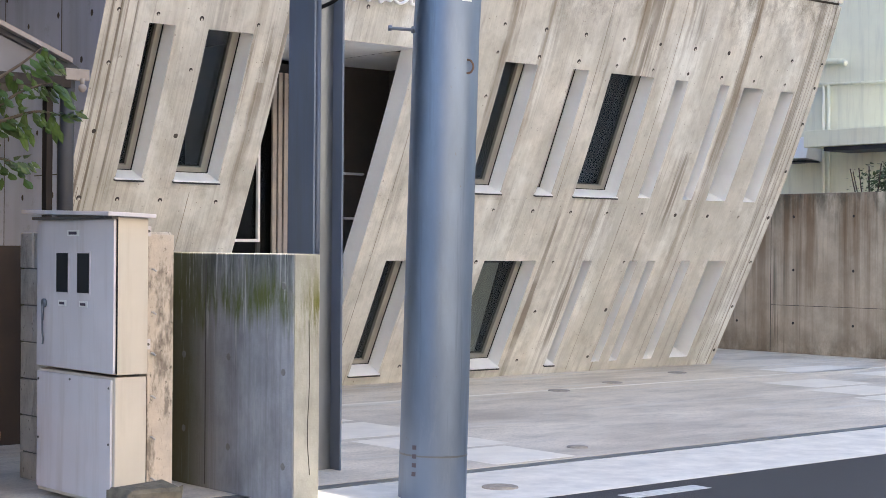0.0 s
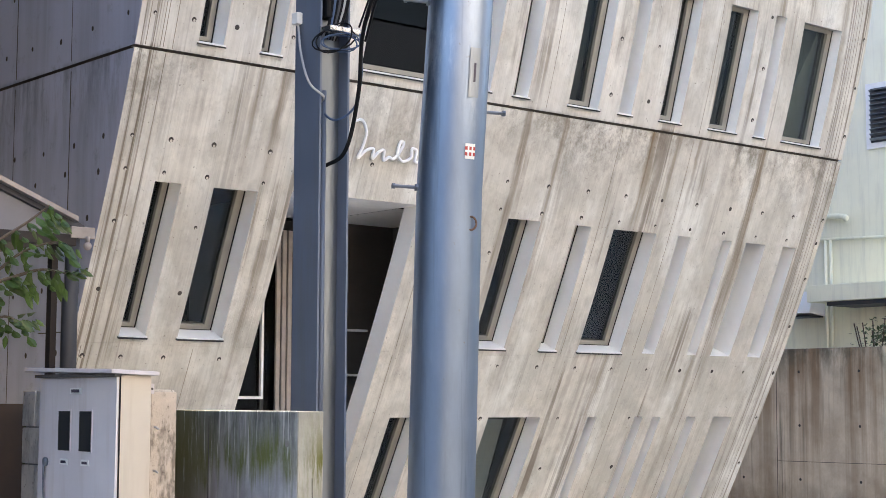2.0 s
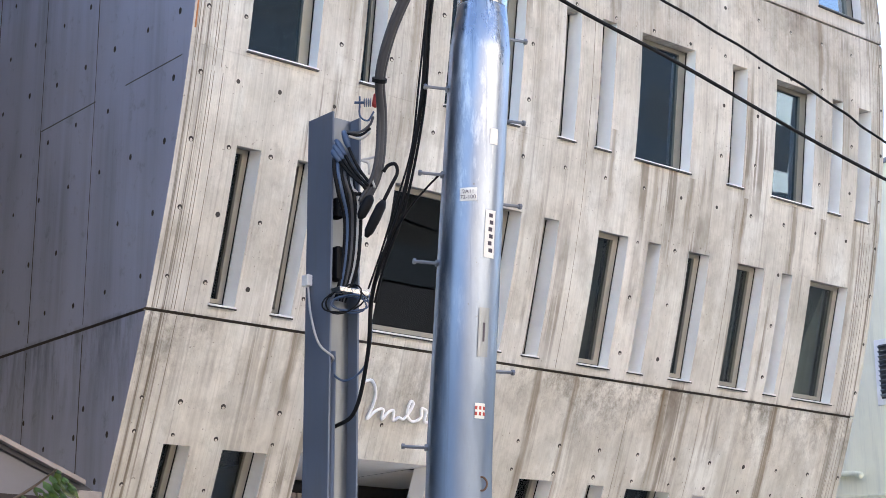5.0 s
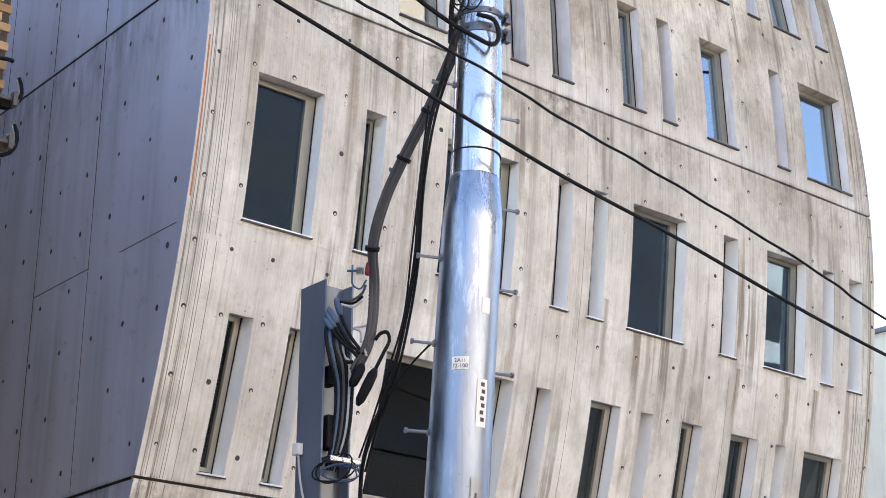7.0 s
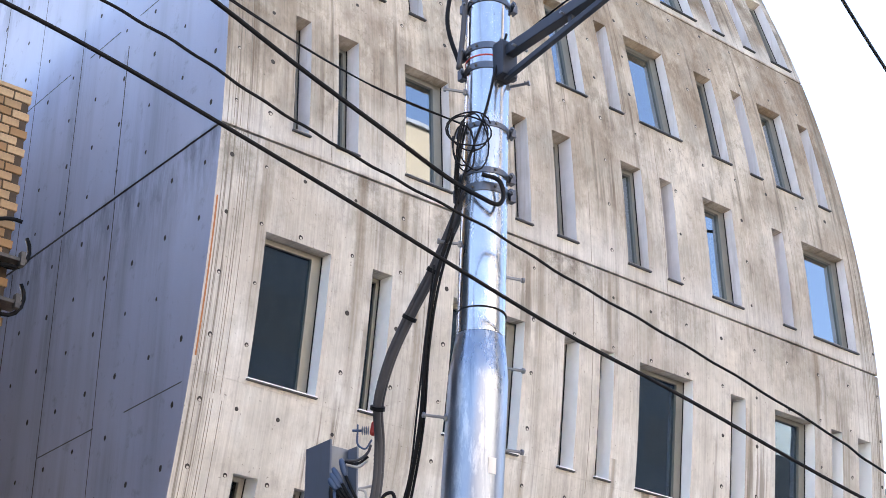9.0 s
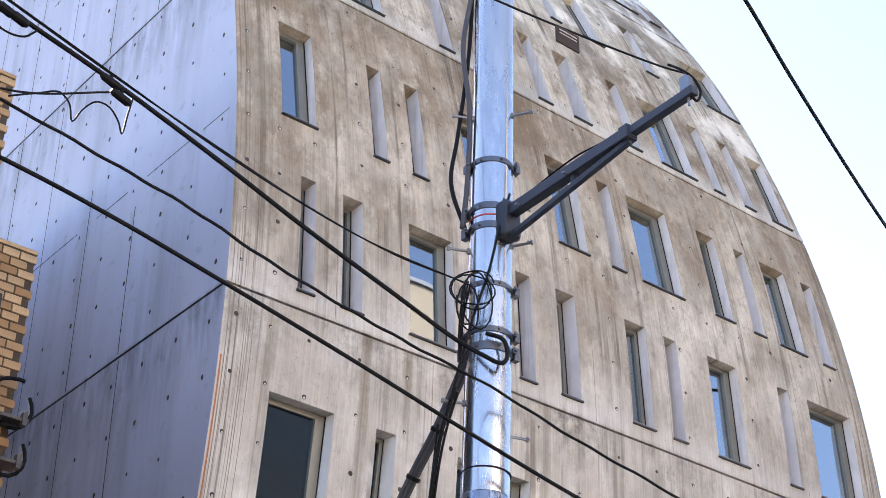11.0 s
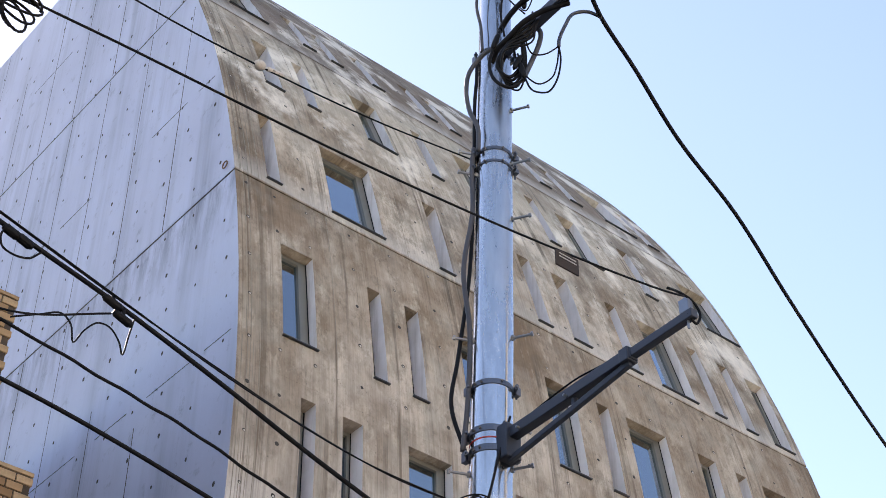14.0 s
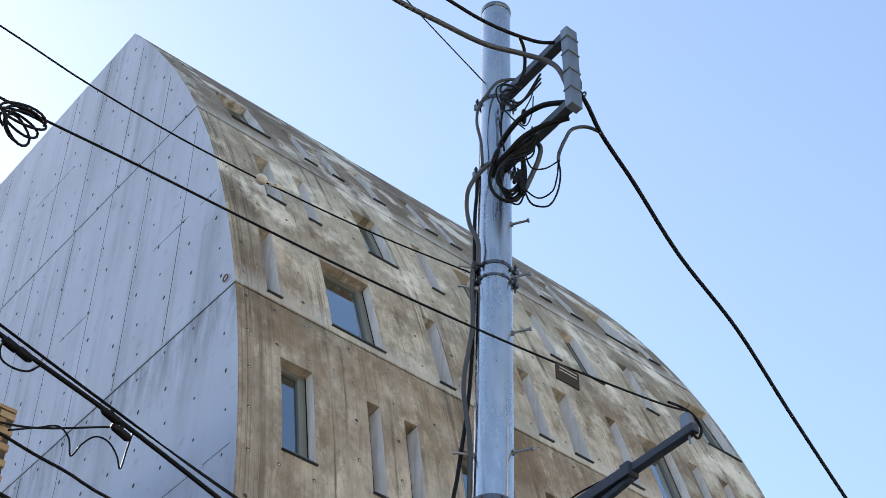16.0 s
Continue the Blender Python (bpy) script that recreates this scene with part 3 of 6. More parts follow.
def front_wall(za, zb):
    """One lift of the front between two joints, with its openings and their reveals."""
    holes = [o for o in OPENINGS + [DOORWAY] if o[3] > za and o[2] < zb]
    us = sorted({EDGE, LEN} | {v for o in holes for v in o[:2]})
    zs = sorted({round(za + (zb - za) * k / 16, 3) for k in range(17)} | {v for o in holes for v in o[2:4]})
    bm, seen = bmesh.new(), {}

    def v(u, z):
        k = (round(u, 3), round(z, 3))
        if k not in seen:
            seen[k] = bm.verts.new(front(u, z))
        return seen[k]

    for a, b in zip(us, us[1:]):
        for c, d in zip(zs, zs[1:]):
            mu, mz = (a + b) / 2, (c + d) / 2
            if not any(o[0] < mu < o[1] and o[2] < mz < o[3] for o in holes):
                bm.faces.new((v(a, c), v(b, c), v(b, d), v(a, d)))
    for o in holes:
        u0, u1, z0, z1, lip = o
        depth = DOOR_DEPTH if o is DOORWAY else recess(z0, lip, u1 - u0)
        zm = 1.6 if o is DOORWAY else (z0 + z1) / 2
        lo, hi = front(0, z0, depth, zm), front(0, z1, depth, zm)
        if o is DOORWAY:
            lo, hi = Vector((X0, Y0 + 0.14, 0)), Vector((X0, Y0 + 0.14, z1))
        inner = lambda u, z: lo.lerp(hi, (z - z0) / (z1 - z0)) + Vector((u, 0, 0))
        cut = [z for z in zs if z0 <= z <= z1]
        for c, d in zip(cut, cut[1:]):
            for u in (u0, u1):
                back = (front(u, d, 0.21), front(u, c, 0.21)) if o is DOORWAY and u == u1 else (inner(u, d), inner(u, c))
                f = bm.faces.new([bm.verts.new(p) for p in (front(u, c), front(u, d), *back)])
                f.material_index = 2 if z0 > 7.5 else 1
        for z in (z0, z1):
            f = bm.faces.new([bm.verts.new(p) for p in (front(u0, z), front(u1, z), inner(u1, z), inner(u0, z))])
            f.material_index = 1 if o is DOORWAY or z == z0 else 0
    # lips that return into the joints
    for z in (za, zb):
        bm.faces.new([bm.verts.new(p) for p in (front(EDGE, z), front(LEN, z), front(LEN, z, 0.06), front(EDGE, z, 0.06))])
    bmesh.ops.remove_doubles(bm, verts=bm.verts[:], dist=1e-4)
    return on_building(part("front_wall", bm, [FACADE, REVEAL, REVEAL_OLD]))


GAP = 0.012
for za, zb in zip(SEAMS, SEAMS[1:]):
    front_wall(za + (GAP if za else 0), zb - (GAP if zb < TOP else 0))
# dark backing inside the joints
for z in SEAMS[1:-1]:
    bm = bmesh.new()
    bm.faces.new([bm.verts.new(p) for p in (front(EDGE, z - 0.05, 0.04), front(LEN, z - 0.05, 0.04), front(LEN, z + 0.05, 0.04), front(EDGE, z + 0.05, 0.04))])
    on_building(part("joint_backing", bm, GROOVE))


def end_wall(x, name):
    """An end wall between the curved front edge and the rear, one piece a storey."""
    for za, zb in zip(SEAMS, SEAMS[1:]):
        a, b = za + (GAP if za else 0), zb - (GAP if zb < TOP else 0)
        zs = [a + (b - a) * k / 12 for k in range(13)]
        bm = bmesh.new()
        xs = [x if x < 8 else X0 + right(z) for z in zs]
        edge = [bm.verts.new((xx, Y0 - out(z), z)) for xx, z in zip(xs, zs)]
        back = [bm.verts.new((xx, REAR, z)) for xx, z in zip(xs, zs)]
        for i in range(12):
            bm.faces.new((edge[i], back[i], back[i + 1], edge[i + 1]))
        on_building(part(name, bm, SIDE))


END = X0 + EDGE
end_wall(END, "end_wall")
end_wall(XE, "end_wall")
bm = bmesh.new()
for x in (END + 0.03, XE - 0.03):
    zs = [TOP * k / 40 for k in range(41)]
    xs = [x if x < 8 else X0 + right(z) - 0.03 for z in zs]
    e = [bm.verts.new((xx, Y0 - out(z) + 0.05, z)) for xx, z in zip(xs, zs)]
    r = [bm.verts.new((xx, REAR, z)) for xx, z in zip(xs, zs)]
    for i in range(40):
        bm.faces.new((e[i], r[i], r[i + 1], e[i + 1]))
on_building(part("joint_backing", bm, GROOVE))
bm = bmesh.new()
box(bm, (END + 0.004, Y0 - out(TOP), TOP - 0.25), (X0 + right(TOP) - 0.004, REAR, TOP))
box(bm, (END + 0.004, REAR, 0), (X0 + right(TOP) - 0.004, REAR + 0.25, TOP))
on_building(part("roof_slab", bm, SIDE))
# near-black sheets behind the openings stand in for the shade of the rooms
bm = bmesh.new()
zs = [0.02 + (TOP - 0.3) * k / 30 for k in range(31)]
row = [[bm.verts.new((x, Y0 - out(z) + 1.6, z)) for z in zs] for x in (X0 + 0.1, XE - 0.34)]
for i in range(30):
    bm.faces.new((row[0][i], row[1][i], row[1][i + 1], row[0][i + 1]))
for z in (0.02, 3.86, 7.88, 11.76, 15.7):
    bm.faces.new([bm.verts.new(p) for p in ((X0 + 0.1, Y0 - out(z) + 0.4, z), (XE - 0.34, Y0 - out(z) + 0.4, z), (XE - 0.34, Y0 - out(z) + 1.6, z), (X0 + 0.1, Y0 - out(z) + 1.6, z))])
on_building(part("dark_room_sheet", bm, INNER))


def window(u0, u1, z0, z1, lip):
    """Aluminium frame with pane and sill at the back of an opening."""
    zm, d = (z0 + z1) / 2, recess(z0, lip, u1 - u0)
    lo, hi = front(0, z0, d, zm), front(0, z1, d, zm)
    up = (hi - lo)
    h = up.length
    up.normalize()
    inn = Vector((1, 0, 0)).cross(up) * -1
    if inn.y < 0:
        inn = -inn
    m = Matrix((( 1, inn.x, up.x, X0 + u0), (0, inn.y, up.y, lo.y), (0, inn.z, up.z, lo.z), (0, 0, 0, 1)))
    w = u1 - u0
    fw = min(0.05, w * 0.2)
    sash = min(0.075, 0.26 * w) if z0 < 5 else fw if w < 0.35 else 0.10
    bm = bmesh.new()
    e = 0.004
    for a, b in (((e, -0.05, e), (fw, 0.02, h - e)), ((w - sash, -0.05, e), (w - e, 0.02, h - e)), ((fw, -0.05, e), (w - fw, 0.02, fw)), ((fw, -0.05, h - fw), (w - fw, 0.02, h - e))):
        box(bm, a, b, 0.004, m)
    fr = on_building(part("window", bm, ALU_PALE if z0 < 5 else ALU))
    bm = bmesh.new()
    box(bm, (fw * 0.8, -0.02, fw * 0.8), (w - sash * 0.8, -0.014, h - fw * 0.8), 0, m)
    g = bmesh.new()
    box(g, (w - 0.011, -0.056, e), (w - 0.003, -0.048, h - e), 0, m)
    box(g, (e, -0.056, 0.003), (w - e, -0.048, 0.011), 0, m)
    part("gasket", g, RUBBER, fr)
    p = part("pane", bm, GLASS_LOW if z0 < 5 else GLASS_MID if z0 < 7.5 else GLASS, fr)
    p.visible_shadow = False
    if lip:
        bm = bmesh.new()
        box(bm, (-0.01, -d - 0.02, -0.006), (w + 0.01, 0.0, 0.006), 0.002, m)
        part("sill", bm, SILL if z0 < 7.5 else SILL_SHADED, fr)
        # dark strip standing in for the shadow line under the lip
        bm = bmesh.new()
        box(bm, (-0.012, -d - 0.026, -0.018), (w + 0.012, -d + 0.01, -0.0065), 0.0, m)
        part("lip_shadow_strip", bm, DARKALU, fr)


for o in OPENINGS:
    window(*o)

# tie holes left by the formwork: dark flat discs carry the shade of the recesses
bm = bmesh.new()
COLS = [0.17, 0.5, 0.88] + [1.4 + 0.508 * k for k in range(15)]
LIFT = [0.16, 0.66, 1.16, 1.65, 2.15, 2.65, 3.03, 3.27]
HEIGHTS = LIFT + [s + 0.25 + 0.5 * k for s in SEAMS[1:4] for k in range(8) if 0.25 + 0.5 * k < 3.85] + [15.95 + 0.5 * k for k in range(6)]
rng = random.Random(4)


def plug(c, a, b, nrm, r=0.02):
    ring = [bm.verts.new(c + nrm * 0.003 + (a * math.cos(k * math.tau / 8) + b * math.sin(k * math.tau / 8)) * r) for k in range(8)]
    low = [bm.verts.new(c + nrm * 0.001 + (a * math.cos(k * math.tau / 8) + b * math.sin(k * math.tau / 8)) * r * 1.15) for k in range(8)]
    bm.faces.new(ring)
    for k in range(8):
        bm.faces.new((ring[k], ring[(k + 1) % 8], low[(k + 1) % 8], low[k]))


mort = bmesh.new()


# paler mortar disc set low, so a crescent of recess shade stays dark above
def fill(c, a, b, nrm, r):
    c = c + nrm * 0.005 - b * (r * 0.42 if b.z > 0 else -r * 0.42)
    mort.faces.new([mort.verts.new(c + (a * math.cos(k * math.tau / 8) + b * math.sin(k * math.tau / 8)) * r * 0.62) for k in range(8)])


for z in HEIGHTS:
    for u in COLS:
        if u > right(z) - 0.04 or any(o[0] - 0.04 < u < o[1] + 0.04 and o[2] - 0.06 < z < o[3] + 0.04 for o in OPENINGS + [DOORWAY]):
            continue
        p, q = front(u, z), front(u, z, 0.1)
        nrm = (p - q).normalized()
        rr = 0.014 + 0.006 * rng.random()
        plug(p, Vector((1, 0, 0)), nrm.cross(Vector((1, 0, 0))), nrm, rr)
        if rng.random() < 0.75:
            fill(p, Vector((1, 0, 0)), nrm.cross(Vector((1, 0, 0))), nrm, rr)
for z in HEIGHTS:
    for k in range(28):
        y = Y0 - out(z) + 0.2 + 0.508 * k + rng.uniform(-0.03, 0.03)
        if y < REAR and rng.random() < 0.94:
            rr = 0.012 + 0.007 * rng.random()
            plug(Vector((END, y, z + rng.uniform(-0.03, 0.03))), Vector((0, 1, 0)), Vector((0, 0, 1.35)), Vector((-1, 0, 0)), rr)
ob = on_building(part("tie_hole_disc", bm, HOLE_SHADE))
rng = random.Random(4)
ob["kind"] = "stuff"
ob = on_building(part("plug_mortar", mort, BLOCK))
ob["kind"] = "stuff"


# thin fins where formwork panels met
bm = bmesh.new()


def fin_front(u, za, zb):
    zs = [za + (zb - za) * k / 10 for k in range(11)]
    pts = [[front(u - 0.003, z, -0.0008), front(u, z, -0.003), front(u + 0.003, z, -0.0008)] for z in zs]
    vs = [[bm.verts.new(p) for p in r] for r in pts]
    for a, c in zip(vs, vs[1:]):
        for k in (0, 1):
            bm.faces.new((a[k], a[k + 1], c[k + 1], c[k]))


def clear(u, za, zb):
    return not any(o[0] - 0.02 < u < o[1] + 0.02 and o[2] < zb and o[3] > za for o in OPENINGS + [DOORWAY])


for s0, s1 in zip(SEAMS, SEAMS[1:]):
    mids = (s0, s0 + 0.45 * (s1 - s0), s1)
    for a, c in zip(mids, mids[1:]):
        for k in range(8):
            u = 1.146 + 1.016 * k + rng.uniform(-0.03, 0.03)
            if clear(u, a, c):
                fin_front(u, a + 0.03, c - 0.03)
        for u in (0.09, 0.14, 0.2, 0.24, 0.3, 0.35, 8.33, 8.38, 8.43, 8.47, 8.51):
            if rng.random() < 0.75 and clear(u, a, c):
                fin_front(u + rng.uniform(-0.02, 0.02), a + 0.02, c - 0.02)
ob = on_building(part("formwork_fin", bm, HAIRLINE))
ob["kind"] = "stuff"
bm = bmesh.new()
for s0, s1 in zip(SEAMS, SEAMS[1:]):
    for k in range(14):
        y = 11.4 + 0.95 * k + rng.uniform(-0.05, 0.05)
        za, zb = s0 + 0.04, s1 - 0.04
        while Y0 - out(za) > y - 0.05 and za < zb:
            za += 0.1
        while Y0 - out(zb) > y - 0.05 and zb > za:
            zb -= 0.1
        if zb - za < 0.4:
            continue
        cut = za + (zb - za) * rng.uniform(0.35, 0.65)
        for a, c in ((za, cut), (cut, zb)):
            if rng.random() < 0.8:
                w_ = rng.uniform(0.0025, 0.0055)
                box(bm, (END - 0.002, y - w_, a), (END + 0.01, y + w_, c))
    # broken pour line at mid height
    zm = s0 + 0.47 * (s1 - s0)
    y = Y0 - out(zm) + 0.1
    while y < 20:
        ln = rng.uniform(0.3, 1.1)
        if rng.random() < 0.62:
            box(bm, (END - 0.002, y, zm - 0.004), (END + 0.01, y + ln, zm + 0.004))
        y += ln + rng.uniform(0.1, 0.5)
ob = on_building(part("formwork_fin", bm, GROOVE))
ob["kind"] = "stuff"
# construction joints at mid height of each lift
for z in (1.75, 5.84, 9.36, 13.6):
    us = sorted([EDGE, LEN] + [v for o in OPENINGS + [DOORWAY] if o[2] - 0.03 < z < o[3] + 0.03 for v in o[:2]])
    for a, c in list(zip(us, us[1:]))[::2] if len(us) % 2 == 0 else []:
        bm = bmesh.new()
        n = max(2, int((c - a) / 0.4))
        lo_ = [bm.verts.new(front(a + (c - a) * k / n, z - 0.003 + 0.004 * math.sin(k * 1.7), -0.001)) for k in range(n + 1)]
        hi_ = [bm.verts.new(front(a + (c - a) * k / n, z + 0.003 + 0.004 * math.sin(k * 1.7), -0.003)) for k in range(n + 1)]
        for k in range(n):
            bm.faces.new((lo_[k], lo_[k + 1], hi_[k + 1], hi_[k]))
        on_building(part("lift_line", bm, FACADE))

# script sign over the entrance, drawn as a white stroke
STROKE = [(2.12, 3.59), (2.19, 3.61), (2.26, 3.53), (2.26, 3.41), (2.23, 3.31), (2.3, 3.38), (2.37, 3.4), (2.38, 3.32), (2.43, 3.38), (2.48, 3.4), (2.5, 3.32),
          (2.55, 3.35), (2.6, 3.34), (2.67, 3.47), (2.64, 3.49), (2.63, 3.38), (2.7, 3.33), (2.78, 3.37), (2.77, 3.44), (2.82, 3.43), (2.83, 3.34), (2.93, 3.36)]
sign = thing("sign", "white metal script sign fixed above the entrance", "sign", front(2.5, 3.4))
bm = bmesh.new()
tube(bm, smooth_path([front(u, z, -0.03) for u, z in STROKE], 5), 0.013, 6)
st = part("lettering", bm, SIGNWHITE, sign, smooth=True)
st.matrix_parent_inverse = Matrix.Translation(-sign.location)

# entrance glazing set back in its opening
entrance = thing("entrance_door", "dark glazed entrance door with thin pale metal frames", "door", (X0 + 2.3, Y0 + 0.3, 0))


def of(ob, root):
    """Keep a part built in place while its thing stands at its own foot."""
    ob.parent = root
    ob.matrix_parent_inverse = Matrix.Translation(-Vector(root.location))
    return ob


# near-black sheets painted as the porch's shade; soffit in the reveal colour
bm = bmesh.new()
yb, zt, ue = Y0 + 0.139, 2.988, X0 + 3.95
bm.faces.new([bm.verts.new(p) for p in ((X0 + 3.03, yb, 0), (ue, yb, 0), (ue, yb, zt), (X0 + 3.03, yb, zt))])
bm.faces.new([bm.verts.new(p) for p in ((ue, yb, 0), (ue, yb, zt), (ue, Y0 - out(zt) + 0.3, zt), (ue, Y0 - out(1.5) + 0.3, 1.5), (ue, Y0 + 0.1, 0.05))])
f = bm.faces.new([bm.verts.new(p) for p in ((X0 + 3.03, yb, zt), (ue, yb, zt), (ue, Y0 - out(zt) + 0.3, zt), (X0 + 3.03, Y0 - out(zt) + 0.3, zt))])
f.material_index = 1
of(part("porch_shade_sheet", bm, [GROOVE, REVEAL]), entrance)
DX = X0 + 1.69
bm = bmesh.new()
for a, c in (((0.02, 0.0), (0.06, 2.95)), ((0.40, 0.0), (0.43, 2.95)), ((0.70, 0.0), (0.74, 2.95)), ((1.28, 0.0), (1.32, 2.95)), ((0.06, 2.86), (1.28, 2.95)), ((0.06, 0.0), (1.28, 0.07))):
    box(bm, (DX + a[0], Y0 + 0.06, a[1]), (DX + c[0], Y0 + 0.12, c[1]), 0.004)
of(part("door_frame", bm, DARKALU), entrance)
bm = boxed((DX + 0.06, Y0 + 0.08, 0.07), (DX + 1.28, Y0 + 0.086, 2.86))
pn = of(part("pane", bm, DOORGLASS), entrance)
pn.visible_shadow = False
bm = bmesh.new()
for a, c in (((0.69, 1.33), (0.715, 2.62)), ((0.12, 1.33), (0.69, 1.355)), ((0.12, 2.595), (0.69, 2.62)), ((0.69, 0.1), (0.715, 1.2))):
    box(bm, (DX + a[0], Y0 + 0.03, a[1]), (DX + c[0], Y0 + 0.065, c[1]), 0.003)
of(part("white_trim", bm, SILL), entrance)
bm = bmesh.new()
for k in range(3):
    box(bm, (DX + 0.84 + 0.062 * k, Y0 + 0.02, 0.07), (DX + 0.885 + 0.062 * k, Y0 + 0.05, 2.86), 0.008)
of(part("door_leaf_edge", bm, FASCIA, label="pale folded door leaf edges"), entrance)
for z in (1.97, 1.55):
    of(part("wall_rail", boxed((X0 + 3.4, Y0 + 0.09, z), (X0 + 3.62, Y0 + 0.135, z + 0.022), 0.005), SILL), entrance)

# things seen behind the panes
bm = bmesh.new()
cs = smooth_path([(X0 + 4.6 + 0.08 * k, Y0 + 0.22 + 0.025 * (k % 2), 0) for k in range(7)], 4)
lo_ = [bm.verts.new((p.x, p.y - 0.02, 0.14)) for p in cs]
hi_ = [bm.verts.new((p.x - 0.02, p.y - 0.45, 1.15)) for p in cs]
for k in range(len(cs) - 1):
    bm.faces.new((lo_[k], lo_[k + 1], hi_[k + 1], hi_[k]))
tagged(part("curtain", bm, CURTAIN, smooth=True), "pale curtain hanging behind a ground floor window", "curtain")


def blind(u0, u1, z0, z1, mat, label):
    zm = (z0 + z1) / 2
    bm = bmesh.new()
    n = max(3, int((u1 - u0) / 0.09))
    a = [bm.verts.new(front(u0 + (u1 - u0) * k / n, z0, recess(z0, 1, u1 - u0) + 0.10 + 0.02 * (k % 2), zm)) for k in range(n + 1)]
    c = [bm.verts.new(front(u0 + (u1 - u0) * k / n, z1, recess(z0, 1, u1 - u0) + 0.10 + 0.02 * (k % 2), zm)) for k in range(n + 1)]
    for k in range(n):
        bm.faces.new((a[k], a[k + 1], c[k + 1], c[k]))
    tagged(part("window_blind", bm, mat), label, "blind", group="blinds behind windows")


BLIND = plain("grey_blind_fabric", (0.34, 0.35, 0.31), 0.9, var=0.1, freq=4)
for row, pick in ((ROW_3, (5, 7, 8, 10)), (ROW_5, (4, 5, 7)), (ROW_6, (4, 9)), (ROW_8, (2, 6))):
    for i in pick:
        u0, u1, _ = row[2][i]
        blind(u0 + 0.02, u1 - 0.02, row[0] + 0.03, row[1] - 0.02, BLIND, "grey vertical blind drawn behind a window pane")

# ---- ground ----
bm = bmesh.new()
bm.faces.new([bm.verts.new(p) for p in ((-900, -900, -0.06), (900, -900, -0.06), (900, 900, -0.06), (-900, 900, -0.06))])
tagged(part("ground", bm, ASPHALT), "dark asphalt ground reaching the horizon", "ground", kind="structure")
tagged(part("road", boxed((-60, -4.5, -0.055), (60, 6.1, -0.011)), ASPHALT), "dark grey asphalt road surface", "road", kind="structure")
tagged(part("gutter", boxed((-60, 6.1, -0.055), (60, 7.02, -0.008)), GUTTER), "pale concrete gutter strip along the road", "gutter", kind="structure")
tagged(part("kerb_joint", boxed((-60, 7.024, -0.055), (60, 7.1, -0.002)), GALV_DARK), "dark steel channel between gutter and paving", "drain channel", kind="structure")
pave = tagged(part("pavement", boxed((-60, 7.104, -0.055), (60, 40, 0.0)), PAVING), "grey washed concrete forecourt paving", "pavement", kind="structure")
for x0, y0, x1, y1 in ((6.5, 7.16, 7.17, 7.82), (6.5, 7.9, 7.3, 8.6), (6.4, 8.72, 7.3, 9.5), (6.4, 9.62, 7.3, 10.5), (12.0, 7.9, 12.9, 8.55), (12.3, 8.65, 13.2, 9.3), (12.6, 9.4, 13.5, 10.05), (14.2, 8.9, 15.1, 9.5), (14.4, 9.7, 15.3, 10.3), (14.0, 10.6, 15.2, 11.2)):
    part("paving_slab", boxed((x0, y0, -0.03), (x1, y1, 0.0018)), SLAB, pave)
part("paving_slab", boxed((5.9, 10.62, -0.03), (15.6, 10.68, 0.0018)), SLAB, pave)
for x, y, r, z in ((10.36, 10.57, 0.10, 0.004), (11.4, 10.9, 0.10, 0.004), (12.9, 11.4, 0.10, 0.004), (7.49, 7.47, 0.07, 0.004), (5.6, 8.0, 0.11, 0.004), (5.93, 6.5, 0.1, -0.004)):
    bm = bmesh.new()
    for r0, h in ((r, 0.0), (r * 0.8, 0.003)):
        q = bmesh.ops.create_cone(bm, cap_ends=True, segments=24, radius1=r0, radius2=r0 * 0.97, depth=0.008)
        bmesh.ops.translate(bm, verts=q["verts"], vec=(x, y, z + h))
    tagged(part("drain_cover", bm, WORN_IRON), "round iron cover set flush in the paving", "drain cover", group="iron covers")
tagged(part("road_marking", boxed((6.25, 5.80, -0.0105), (6.85, 5.93, -0.0085)), ROADPAINT), "worn white paint marking on the road", "road marking", kind="structure")

# ---- boundary wall and white building beyond it ----
bwall = tagged(part("boundary_wall", boxed((16.6, 5.0, 0), (16.8, 22, 2.01), 0.012), WALLC), "board-marked grey concrete boundary wall with rain streaks", "wall", kind="structure")
bm = bmesh.new()
for z in (0.38, 1.05, 1.72):
    for k in range(10):
        plug(Vector((16.6, 8.25 + 0.9 * k, z)), Vector((0, 1, 0)), Vector((0, 0, 1)), Vector((-1, 0, 0)), 0.016)
ob = part("tie_hole_disc", bm, HOLE_SHADE, bwall)
ob["kind"] = "stuff"
for k in range(5):
    part("panel_joint", boxed((16.597, 8.5 + 2.3 * k, 0.02), (16.602, 8.507 + 2.3 * k, 2.0)), GROOVE, bwall)
part("panel_joint", boxed((16.597, 10.9, 0.60), (16.602, 13.1, 0.606)), GROOVE, bwall)

white = thing("white_building", "white rendered building with pipes and a vent hood", "building", (19.0, 6.0, 0))
of(part("wall", boxed((19.0, 6, 0), (30, 30, 8.3)), WHITE_WALL), white)
# unseen block added behind to keep the sun off the ground at the right
of(part("sun_blocker", boxed((14.6, 21, 0), (18.99, 30, 13.0)), WHITE_WALL), white)
of(part("parapet_cap", boxed((18.96, 5.96, 8.3), (30, 30.04, 8.38), 0.01), GALV_DARK), white)
bm = bmesh.new()
tube(bm, [(18.95, 14.4, 3.66), (18.95, 12.0, 3.58)], 0.022, 8)
